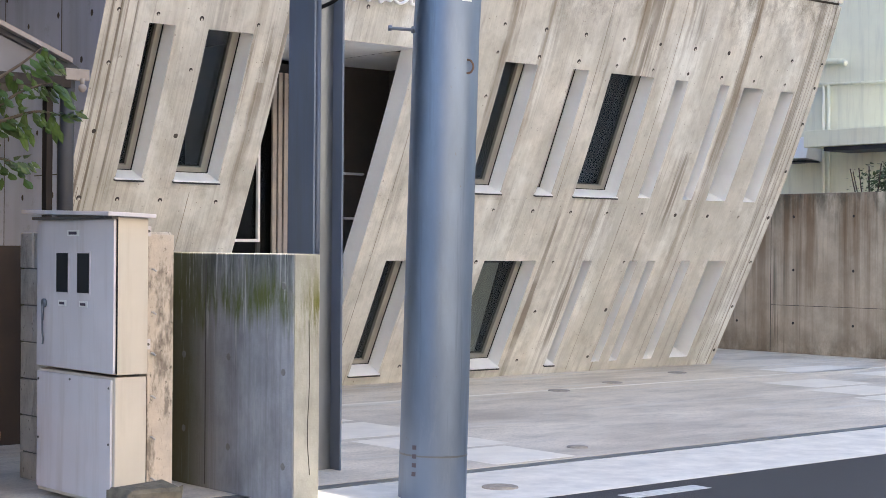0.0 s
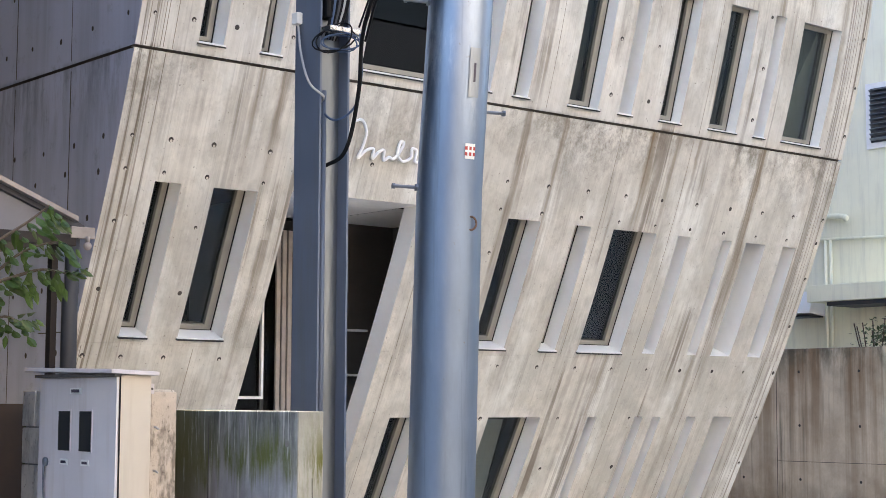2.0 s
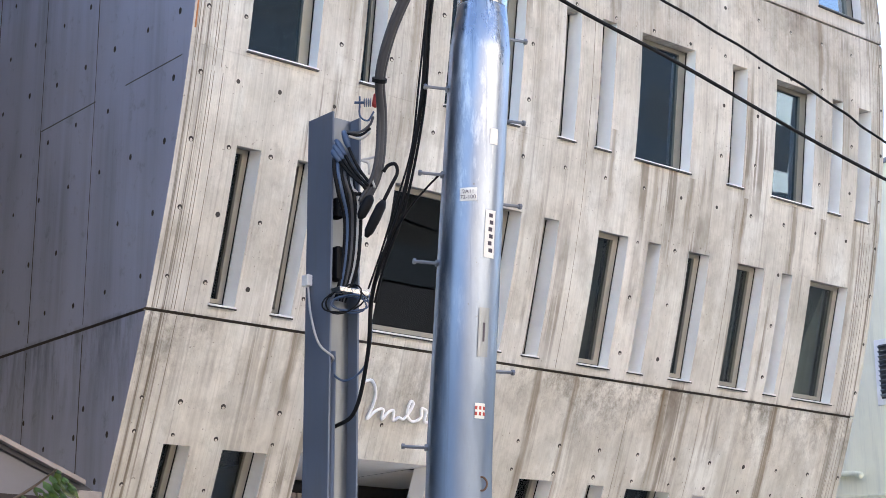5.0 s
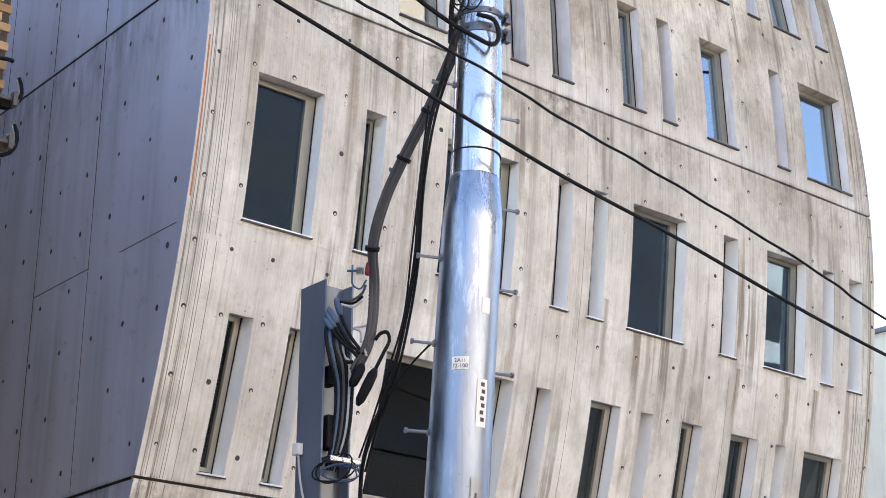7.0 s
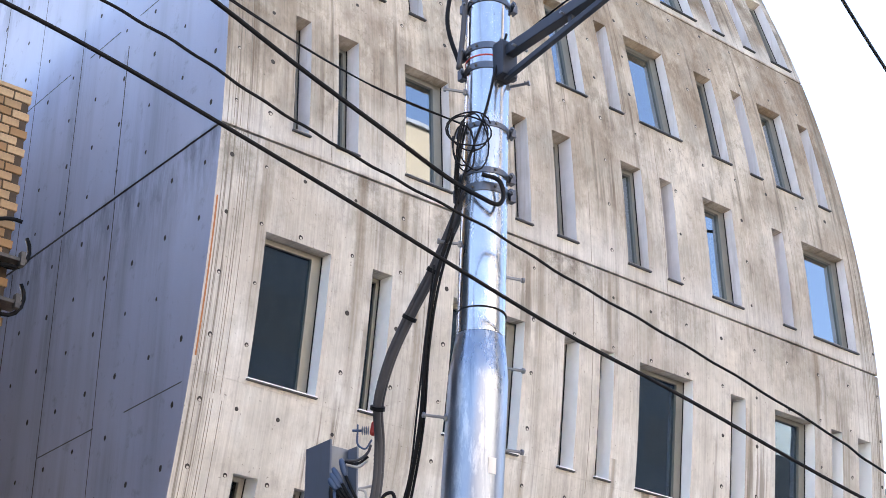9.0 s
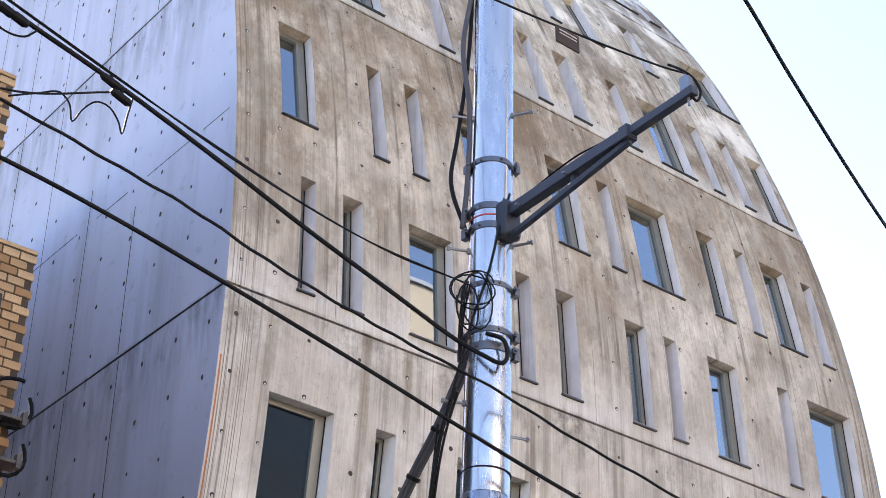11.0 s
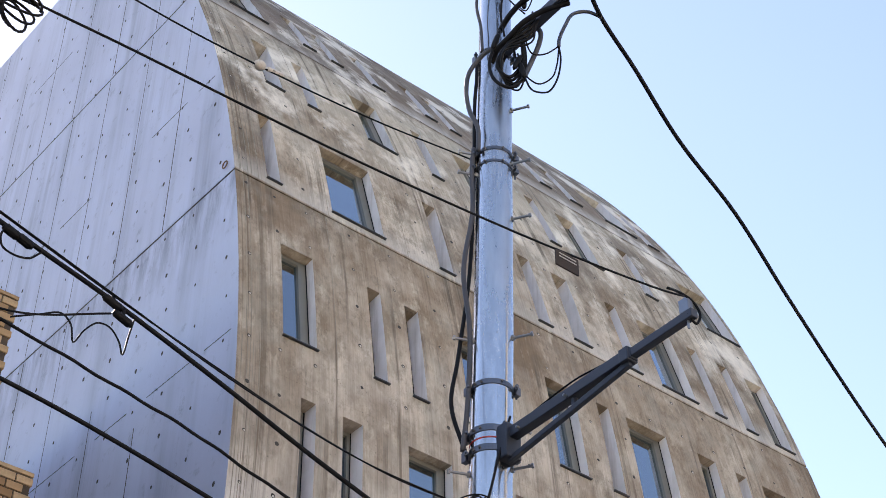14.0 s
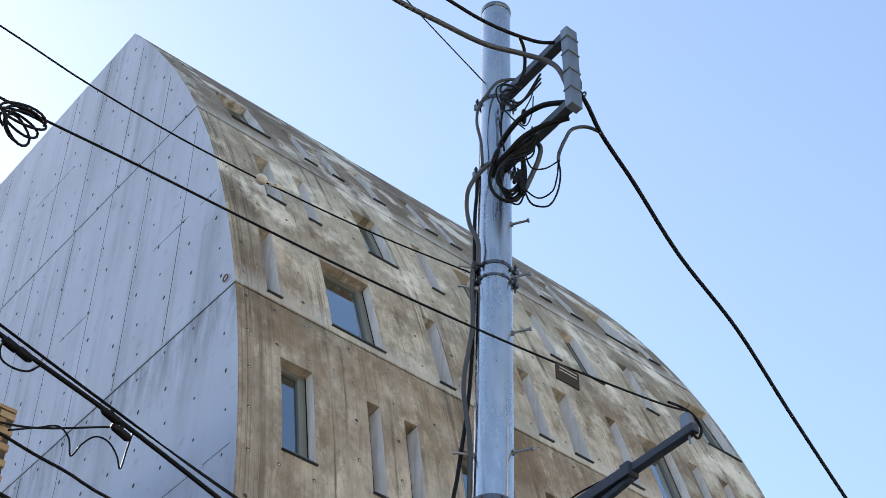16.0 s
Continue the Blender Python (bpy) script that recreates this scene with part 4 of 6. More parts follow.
of(part("pipe", bm, WHITE_WALL, smooth=True), white)
for dy in (0.0, 0.09):
    bm = bmesh.new()
    tube(bm, [(18.95, 14.05 - dy, 3.64), (18.95, 14.05 - dy, 0.0)], 0.022, 8)
    of(part("downpipe", bm, WHITE_WALL, smooth=True), white)
bm = bmesh.new()
tube(bm, smooth_path([(18.95, 14.3, 3.98), (18.94, 13.8, 3.96), (18.9, 13.66, 3.93), (18.84, 13.62, 3.9)], 4), 0.04, 10)
of(part("vent_pipe", bm, WHITE_WALL, smooth=True), white)
bm = bmesh.new()
prof = [(18.998, 2.93), (18.72, 2.9), (18.62, 2.6), (18.998, 2.56)]
rings = [[bm.verts.new((x, y, z)) for x, z in prof] for y in (14.6, 14.1)]
for k in range(4):
    bm.faces.new((rings[0][k], rings[0][(k + 1) % 4], rings[1][(k + 1) % 4], rings[1][k]))
bm.faces.new(rings[0])
bm.faces.new(rings[1][::-1])
hood = of(part("vent_hood", bm, SILL), white)
of(part("hood_mouth", boxed((18.66, 14.13, 2.545), (18.98, 14.57, 2.57)), DARKALU), hood)
of(part("canopy", boxed((18.3, 9.0, 2.72), (18.99, 13.9, 2.95), 0.01), WHITE_WALL), white)
of(part("canopy_soffit", boxed((18.35, 9.05, 2.66), (18.985, 13.6, 2.715)), GREY_CABLE), white)
lou = of(part("louvre_window", boxed((18.97, 12.2, 4.86), (19.01, 13.34, 5.78), 0.004), SILL), white)
bm = boxed((18.962, 12.28, 4.94), (18.968, 13.26, 5.7))
of(part("louvre_backing", bm, DARKALU), lou)
for k in range(11):
    m = pose(18.95, 12.77, 4.98 + 0.068 * k, 0, 35, 0)
    of(part("louvre_slat", box(bmesh.new(), (-0.03, -0.49, -0.003), (0.03, 0.49, 0.003), 0, m), GALV_DARK), lou)


# ---- plants ----
def leaf_cloud(bm, rng, centre, spread, count, size):
    for _ in range(count):
        p = Vector(centre) + Vector([rng.gauss(0, s) for s in spread])
        d = Vector((rng.uniform(-1, 1), rng.uniform(-1, 1), rng.uniform(-0.7, 0.4))).normalized()
        s = d.cross(Vector((rng.uniform(-0.4, 0.4), rng.uniform(-0.4, 0.4), 1))).normalized()
        leaf(bm, p, d, s, size * rng.uniform(0.7, 1.2))


def leaf(bm, p, d, s, ln, wd=0.3):
    """A folded, pointed leaf."""
    n = d.cross(s)
    a = bm.verts.new(p)
    e = bm.verts.new(p + d * ln - n * 0.12 * ln)
    m0, m1 = bm.verts.new(p + d * ln * 0.35), bm.verts.new(p + d * ln * 0.7 - n * 0.04 * ln)
    l0, l1 = bm.verts.new(p + d * ln * 0.35 + s * ln * wd + n * 0.05 * ln), bm.verts.new(p + d * ln * 0.7 + s * ln * wd * 0.8)
    r0, r1 = bm.verts.new(p + d * ln * 0.35 - s * ln * wd + n * 0.05 * ln), bm.verts.new(p + d * ln * 0.7 - s * ln * wd * 0.8)
    for f in ((a, m0, l0), (a, r0, m0), (m0, m1, l1, l0), (m0, r0, r1, m1), (m1, e, l1), (m1, r1, e)):
        bm.faces.new(f)


prng = random.Random(11)
shrub = thing("potted_shrub", "small green shrub standing behind the boundary wall", "shrub", (17.6, 12.3, 0))
bm = bmesh.new()
for k in range(7):
    q = prng.uniform(0, 6.28)
    tube(bm, smooth_path([(17.6, 12.3, 0.0), (17.6 + 0.1 * math.cos(q), 12.3 + 0.1 * math.sin(q), 1.4), (17.6 + 0.3 * math.cos(q), 12.3 + 0.4 * math.sin(q), 2.2 + 0.25 * prng.random())], 4), [0.02] * 6 + [0.008] * 3, 5)
of(part("stem", bm, TWIG), shrub)
bm = bmesh.new()
leaf_cloud(bm, prng, (17.6, 12.0, 2.16), (0.14, 0.2, 0.11), 900, 0.06)
of(part("crown", bm, LEAF_DARK), shrub)

tree = thing("young_tree", "young tree with thin twigs and pinnate green leaves", "tree", (2.75, 7.3, 0))
bm = bmesh.new()
TW = [[(2.75, 7.3, 0.0), (2.8, 7.25, 0.9), (2.9, 7.2, 1.5), (3.02, 7.15, 1.85)],
      [(3.02, 7.15, 1.85), (3.2, 7.05, 2.0), (3.36, 6.98, 2.12), (3.44, 6.92, 2.2)],
      [(2.95, 7.18, 1.7), (3.15, 7.08, 1.8), (3.34, 6.98, 1.98), (3.48, 6.9, 2.04)],
      [(2.9, 7.2, 1.5), (3.1, 7.1, 1.6), (3.28, 7.02, 1.68), (3.34, 7.0, 1.66)],
      [(3.15, 7.08, 1.8), (3.3, 7.0, 1.86), (3.42, 6.93, 1.9), (3.52, 6.86, 1.88)]]
for i, tw in enumerate(TW):
    n = len(smooth_path(tw, 6))
    r0, r1 = (0.035, 0.016) if i == 0 else (0.012, 0.004)
    tube(bm, smooth_path(tw, 6), [r0 + (r1 - r0) * k / (n - 1) for k in range(n)], 6)
of(part("trunk", bm, TWIG, smooth=True), tree)
bm = bmesh.new()
for tw, lo_k in ((TW[1], 4), (TW[2], 4), (TW[3], 3), (TW[4], 3)):
    pts = smooth_path(tw, 6)
    for k in range(lo_k, len(pts), 2):
        for side in (-1, 1):
            d = Vector((0.6 * prng.uniform(0.2, 1), -0.5 * prng.uniform(0.2, 1), prng.uniform(-0.9, 0.2))).normalized()
            for j in range(3):
                p = pts[k] + d * 0.045 * j
                s = d.cross(Vector((0.3, 0.2, 1))).normalized() * side
                aim_l = (d * 0.6 + s * 0.8 + Vector((0, 0, -0.45))).normalized()
                leaf(bm, p, aim_l, aim_l.cross(Vector((-0.35, -0.9, 0.3 + 0.5 * prng.random()))).normalized(), 0.088 * prng.uniform(0.6, 1.2), 0.19)
of(part("crown", bm, LEAF), tree)

# ---- small lean-to roof beside the building ----
lean = thing("lean_to_shelter", "small lean-to shelter with pale metal eaves and a grey downpipe", "shelter", (3.9, 9.6, 0))
bm = bmesh.new()
for x0, z0_, x1, z1_ in ((3.3, 2.98, 4.69, 2.42), (4.69, 2.42, 4.8, 2.36)):
    rr = [[bm.verts.new(p) for p in ((x, y, z), (x, y, z - 0.05))] for x, z in ((x0, z0_), (x1, z1_)) for y in (9.1, 11.0)]
    a, c, d, e = rr
    bm.faces.new((a[0], c[0], e[0], d[0]))
    bm.faces.new((a[1], d[1], e[1], c[1]))
    bm.faces.new((a[0], d[0], d[1], a[1]))
    bm.faces.new((c[0], c[1], e[1], e[0]))
of(part("roof", bm, GREY_CABLE), lean)
bm = bmesh.new()
sec = [(3.3, 2.99), (4.69, 2.43), (4.69, 2.40), (3.3, 2.96)]
rings = [[bm.verts.new((x, y, z)) for x, z in sec] for y in (9.04, 9.095)]
for k in range(4):
    bm.faces.new((rings[0][k], rings[0][(k + 1) % 4], rings[1][(k + 1) % 4], rings[1][k]))
bm.faces.new(rings[0])
bm.faces.new(rings[1][::-1])
of(part("fascia", bm, FASCIA), lean)
bm = bmesh.new()
bm.faces.new([bm.verts.new(p) for p in ((3.3, 9.13, 2.3), (4.66, 9.13, 2.3), (4.66, 9.13, 2.38), (3.3, 9.13, 2.92))])
of(part("gable_panel", bm, PANEL), lean)
of(part("beam", boxed((3.3, 9.08, 2.25), (4.7, 9.14, 2.32), 0.004), DARKWOOD), lean)
of(part("eaves_board", boxed((4.66, 9.07, 2.30), (4.82, 9.11, 2.37), 0.004), FASCIA), lean)
bm = bmesh.new()
tube(bm, [(4.70, 9.13, 2.3), (4.70, 9.13, 1.98), (4.69, 9.13, 1.94), (4.69, 9.13, 0.0)], [0.045, 0.045, 0.05, 0.05], 12)
of(part("downpipe", bm, GREY_CABLE, smooth=True), lean)
of(part("post", boxed((4.60, 9.2, 0), (4.64, 9.26, 2.35)), DARKWOOD), lean)
bm = bmesh.new()
q = bmesh.ops.create_uvsphere(bm, u_segments=12, v_segments=8, radius=0.026)
bmesh.ops.translate(bm, verts=q["verts"], vec=(4.76, 9.05, 2.25))
box(bm, (4.75, 9.04, 2.27), (4.77, 9.06, 2.31))
of(part("lamp", bm, FASCIA, smooth=True), lean)
tagged(part("side_fence", boxed((2.6, 9.75, 0), (5.0, 9.8, 1.28)), FENCE), "brown panel fence beside the shelter", "fence")
bm = bmesh.new()
tube(bm, [(3.53, 7.9, 0.0), (3.53, 7.9, 0.1), (3.53, 7.9, 0.32), (3.53, 7.9, 0.33)], [0.12, 0.14, 0.16, 0.14], 20)
tagged(part("plant_pot", bm, ORANGE, smooth=True), "orange clay pot standing by the wall", "pot")

# ---- meter cabinet ----
cab = thing("meter_cabinet", "weathered white steel meter cabinet with two dark viewing slots", "cabinet", (3.91, 7.32, 0))
of(part("lower_body", boxed((3.83, 6.93, 0.03), (4.0, 7.73, 0.652), 0.006), CABINET_SIDE), cab)
of(part("lower_panel", boxed((3.816, 6.95, 0.05), (3.829, 7.72, 0.64), 0.004), CABINET), cab)
of(part("upper_body", boxed((3.83, 6.92, 0.664), (4.0, 7.73, 1.42), 0.006), CABINET_SIDE), cab)
door = of(part("door", boxed((3.814, 6.925, 0.67), (3.829, 7.725, 1.41), 0.004), CABINET), cab)
bm = bmesh.new()
box(bm, (3.76, 6.88, 1.43), (4.02, 7.8, 1.45), 0.004, Matrix.Translation((3.9, 7.3, 1.44)) @ pose(0, 0, 0, 1.2, 2, 0) @ Matrix.Translation((-3.9, -7.3, -1.44)))
of(part("roof_plate", bm, CABINET, label="chipped sloping metal roof plate"), cab)
for y0, y1 in ((7.16, 7.28), (7.38, 7.50)):
    vs = of(part("viewing_slot", boxed((3.808, y0, 1.05), (3.813, y1, 1.245)), DARKALU), door)
    of(part("slot_rim", boxed((3.810, y0 - 0.008, 1.042), (3.8135, y1 + 0.008, 1.253)), CABINET), door)
    of(part("name_plate", boxed((3.810, y0 + 0.02, 0.98), (3.8135, y1 - 0.02, 1.01)), LABEL), door)
    of(part("print_bar", boxed((3.807, y0 + 0.035, 0.988), (3.8095, y1 - 0.035, 1.001)), INK), door)
of(part("name_plate", boxed((3.810, 7.27, 1.33), (3.8135, 7.39, 1.36)), LABEL), door)
of(part("print_bar", boxed((3.807, 7.29, 1.337), (3.8095, 7.37, 1.352)), INK), door)
bm = bmesh.new()
tube(bm, [(3.814, 7.63, 0.99), (3.80, 7.63, 0.99)], 0.022, 12)
tube(bm, [(3.80, 7.63, 0.985), (3.80, 7.632, 0.90)], 0.006, 6)
of(part("lock_handle", bm, GALV_DARK, smooth=True), door)
for z in (1.33, 0.78):
    lug = of(part("fixing_lug", boxed((4.0, 6.955, z), (4.036, 6.97, z + 0.05), 0.003), CABINET), cab)
    of(part("lug_bolt", tube(bmesh.new(), [(4.02, 6.956, z + 0.025), (4.02, 6.948, z + 0.025)], 0.007, 6), IRON), lug)
# hasp, chain and screws on the cabinet, black strip as the shadow gap by the door
of(part("hasp_chain", tube(bmesh.new(), smooth_path([(3.80, 7.635, 0.90), (3.803, 7.64, 0.85), (3.804, 7.632, 0.80), (3.804, 7.64, 0.78)], 4), 0.004, 6), GALV_DARK, smooth=True), cab)
for y, z in ((6.965, 0.60), (6.965, 0.33), (6.965, 0.10), (7.70, 0.60), (7.70, 0.30), (7.36, 0.618)):
    of(part("panel_screw", tube(bmesh.new(), [(3.816, y, z), (3.812, y, z)], 0.006, 8), IRON), cab)
of(part("door_gap_shade", boxed((3.829, 6.918, 0.668), (3.834, 6.9245, 1.412)), RUBBER), cab)
# dark strip painted as the shadow below the roof plate, with its rusty edge
of(part("roof_shade_strip", boxed((3.79, 6.9, 1.412), (3.826, 7.74, 1.428), 0.003), IRON, label="dark rusty strip for the shadow under the roof plate"), cab)

# ---- block wall behind the cabinet ----
bwl = tagged(part("block_wall", boxed((4.045, 6.995, 0.0), (4.155, 8.345, 1.35)), MORTAR), "short wall of weathered grey concrete blocks", "wall")
for r in range(7):
    for c_ in range(5):
        y = 6.985 + 0.41 * c_ - (0.2 if r % 2 else 0)
        y0, y1 = max(y, 6.985), min(y + 0.40, 8.36)
        if y1 - y0 < 0.05:
            continue
        j = prng.uniform(-0.004, 0.004)
        part("block", boxed((4.03 + j, y0, -0.05 + 0.2015 * r), (4.17 + j, y1, -0.05 + 0.2015 * r + 0.193), 0.007), BLOCK, bwl)
part("end_render", boxed((4.028, 6.972, 0.0), (4.172, 6.983, 1.34), 0.004), END_RENDER, bwl)
bm = bmesh.new()
for z in (0.15, 0.35, 0.55, 0.76, 0.96, 1.17):
    tube(bm, [(4.05, 6.975, z), (4.05, 6.955, z), (4.06, 6.945, z - 0.01)], 0.005, 6)
part("tie_stub", bm, WHITE_CABLE, bwl)
bm = boxed((3.68, 6.53, 0.0), (3.98, 6.74, 0.175), 0.03)
for v in bm.verts:
    v.co += Vector([prng.uniform(-0.012, 0.012) for _ in range(3)])
tagged(part("foot_stone", bm, STONE), "rough mossy stone lying at the cabinet's foot", "stone")

# ---- low mossy wall ----
def mossy():
    """Old concrete: blue-grey with lime drips, a band of green growth below the top and down its damp side."""
    m = Mat("mossy_wall", 0.9)
    _, y, zz = z_of(m)[:3]
    col = m.mix(m.ramp(m.noise((1, 1, 0.6), 3.0, 7, 0.65), 0.36, 0.64), (0.235, 0.235, 0.245), (0.41, 0.41, 0.43))
    runs = m.ramp(m.noise((16, 16, 0.5), 1.0, 6, 0.7), 0.48, 0.62)
    col = m.mix(m.math("MULTIPLY", runs, 0.35), col, (0.16, 0.155, 0.15))
    ragged = m.math("ADD", zz, m.math("MULTIPLY", m.math("SUBTRACT", m.noise((13, 13, 0.4), 1.0, 6, 0.7), 0.5), 0.55))
    band = m.math("MULTIPLY", m.ramp(ragged, 0.86, 0.98, 0.0, 1.0), m.ramp(ragged, 1.05, 1.2, 1.0, 0.35))
    col = m.mix(m.math("MULTIPLY", band, m.ramp(m.noise((9, 9, 3), 1.0, 7, 0.72), 0.36, 0.56, 0.35, 0.95)), col, (0.105, 0.12, 0.022))
    soot = m.math("MULTIPLY", m.ramp(zz, 0.98, 1.2, 0.0, 0.85), m.ramp(m.noise((8, 8, 1.6), 1.0, 7, 0.7), 0.42, 0.58))
    col = m.mix(soot, col, (0.06, 0.065, 0.055))
    side = m.math("ADD", y, m.math("MULTIPLY", m.math("SUBTRACT", m.noise((2, 2, 1.2), 1.5, 6, 0.65), 0.5), 0.35))
    col = m.mix(m.ramp(side, 7.28, 7.62, 0.0, 0.9), col, (0.10, 0.088, 0.028))
    lime = m.math("MULTIPLY", m.ramp(m.noise((34, 34, 1.6), 1.0, 6, 0.7), 0.57, 0.63), m.ramp(zz, 0.55, 0.95, 0.12, 0.7))
    col = m.mix(lime, col, (0.50, 0.50, 0.45))
    m.color(col)
    m.bump(m.noise((1, 1, 1), 50, 5, 0.7), 0.5, 0.006)
    return m.m


def lit_mossy_end():
    """The wall's end, its colour paler to carry light from the right, with two tongues of moss near the top."""
    m = Mat("lit_mossy_wall_end", 0.9)
    x, _, zz = z_of(m)[:3]
    col = m.mix(m.ramp(m.noise((1, 1, 0.7), 6, 7, 0.65), 0.35, 0.65), (0.33, 0.325, 0.28), (0.46, 0.455, 0.395))
    belt = m.math("MULTIPLY", m.ramp(zz, 0.70, 0.95, 0.0, 1.0), m.ramp(zz, 1.02, 1.18, 1.0, 0.3))
    moss = m.math("MULTIPLY", belt, m.ramp(m.noise((26, 1, 3), 1.0, 6, 0.7), 0.44, 0.58))
    col = m.mix(m.math("MULTIPLY", moss, m.ramp(x, 4.67, 4.78, 0.45, 1.0)), col, (0.13, 0.13, 0.02))
    m.color(col)
    m.bump(m.noise((1, 1, 1), 50, 5, 0.7), 0.5, 0.006)
    return m.m


low = tagged(part("low_wall", boxed((4.63, 6.6, 0.0), (4.79, 9.6, 1.25), 0.006), mossy()), "low concrete wall streaked with green moss", "wall")
bm = bmesh.new()
for y, z in ((6.68, 1.09), (6.68, 0.66), (6.68, 0.19), (7.18, 0.71), (7.18, 0.24), (7.62, 0.3), (7.62, 0.7)):
    plug(Vector((4.63, y, z)), Vector((0, 1, 0)), Vector((0, 0, 1)), Vector((-1, 0, 0)), 0.017)
# thin slab over the end, in the colour lightened for side light
part("lit_end_face", boxed((4.6345, 6.592, 0.0), (4.7855, 6.5995, 1.247), 0.002), lit_mossy_end(), low)
ob = part("tie_hole_disc", bm, MORTAR, low)
ob["kind"] = "stuff"
part("panel_joint", boxed((4.627, 7.40, 0.02), (4.632, 7.405, 1.22)), GROOVE, low)
bm = bmesh.new()
tube(bm, smooth_path([(4.72, 6.591, 0.92), (4.725, 6.591, 0.6), (4.715, 6.591, 0.35), (4.73, 6.591, 0.15)], 4), 0.0025, 4)
part("crack", bm, GROOVE, low)

# ---- steel service post ----
post = thing("steel_post", "blue-grey painted steel H-section post carrying cables", "post", (5.51, 7.63, 0))
of(part("near_flange", boxed((5.40, 7.51, 0), (5.414, 7.76, 4.55), 0.002), POST_PAINT), post)
of(part("far_flange", boxed((5.60, 7.51, 0), (5.614, 7.76, 4.55), 0.002), POST_PAINT), post)
of(part("web", boxed((5.414, 7.60, 0), (5.60, 7.61, 4.55)), GALV_DARK), post)
bm = bmesh.new()
tube(bm, [(5.47, 7.57, 0), (5.47, 7.57, 3.1)], 0.018, 8)
of(part("conduit", bm, POST_PAINT, smooth=True), post)
of(part("clamp_plate", boxed((5.39, 7.40, 3.42), (5.63, 7.5, 3.45), 0.004), GALV), post)
of(part("connector_box", boxed((5.44, 7.5, 3.52), (5.52, 7.59, 3.72), 0.01), RUBBER), post)
of(part("connector_box", boxed((5.44, 7.5, 3.9), (5.50, 7.59, 4.02), 0.01), RUBBER), post)
bm = bmesh.new()
box(bm, (5.355, 7.68, 3.50), (5.395, 7.74, 3.57), 0.008)
of(part("junction_cap", bm, LABEL), post)

# ---- utility pole ----
AXIS = [(0.0, 5.40, 6.44), (2.45, 5.44, 6.40), (5.0, 5.555, 6.305), (7.5, 5.61, 6.25), (12.04, 5.69, 6.19)]


def axis(z):
    for a, c in zip(AXIS, AXIS[1:]):
        if z <= c[0]:
            k = (z - a[0]) / (c[0] - a[0])
            return Vector((a[1] + (c[1] - a[1]) * k, a[2] + (c[2] - a[2]) * k, z))
    return Vector((AXIS[-1][1], AXIS[-1][2], z))


def girth(z):
    if z < 4.6:
        return 0.176 - 0.0018 * z
    if z < 4.85:
        return 0.168 - (z - 4.6) * 0.116
    return 0.139 - (z - 4.85) * 0.0032


RIGHT, NEAR = Vector((0.763, -0.647, 0)), Vector((-0.647, -0.763, 0))
pole = thing("utility_pole", "tall galvanised steel utility pole with step bolts and bands", "utility pole", axis(0))
bm = bmesh.new()
zs = [0.0, 0.003, 0.22, 0.6, 1.4, 2.4, 3.4, 4.2, 4.56, 4.6, 4.66, 4.72, 4.79, 4.845, 4.85]
tube(bm, [axis(z) for z in zs], [girth(z) for z in zs], 40)
of(part("sleeve", bm, SLEEVE, smooth=True), pole)
bm = bmesh.new()
zs = [4.85, 4.853, 5.5, 6.5, 7.5, 8.5, 9.5, 10.5, 11.5, 11.93, 11.945]
tube(bm, [axis(z) for z in zs], [girth(z) for z in zs], 40)
of(part("shaft", bm, GALV, smooth=True), pole)
bm = bmesh.new()
tube(bm, [axis(11.945), axis(11.95), axis(11.985), axis(11.992)], [girth(12) + 0.002, girth(12) + 0.006, girth(12) + 0.006, girth(12) - 0.004], 40)
of(part("cap", bm, GALV_DARK, label="grey cap on the pole top"), pole)


def ring(z, h, extra, mat, name="band", label=""):
    bm = bmesh.new()
    r = girth(z) + extra
    tube(bm, [axis(z - h / 2), axis(z - h / 2 + 0.002), axis(z + h / 2 - 0.002), axis(z + h / 2)], [r - 0.004, r, r, r - 0.004], 40)
    return of(part(name, bm, mat, label=label, smooth=False), pole)


for z, h in ((5.75, 0.07), (5.86, 0.05), (6.17, 0.045), (6.58, 0.06), (6.72, 0.06), (7.06, 0.05), (8.92, 0.03), (9.04, 0.04), (10.04, 0.05), (10.8, 0.05)):
    b_ = ring(z, h * 0.8, 0.006, BAND)
    r = girth(z)
    for s in (-1, 1):
        bm = bmesh.new()
        c = axis(z) + RIGHT * s * (r + 0.02)
        box(bm, c - Vector((0.02, 0.02, h * 0.6)), c + Vector((0.02, 0.02, h * 0.6)), 0.004)
        tube(bm, [c + NEAR * 0.08, c - NEAR * 0.07], 0.008, 6)
        tube(bm, [c + NEAR * 0.05, c + NEAR * 0.062], 0.016, 6)
        of(part("band_clamp", bm, BAND), b_)
    for dg in (-50, -30, 25):
        dv = NEAR * math.cos(radians(dg)) + RIGHT * math.sin(radians(dg))
        of(part("band_bolt", tube(bmesh.new(), [axis(z) + dv * (r + 0.004), axis(z) + dv * (r + 0.018)], 0.009, 6), IRON), b_)
ring(4.99, 0.012, 0.004, RUBBER, "strap")
ring(0.225, 0.012, 0.0015, BAND, "seam")
ring(6.65, 0.012, 0.003, RED, "strap", "red strap round the pole")
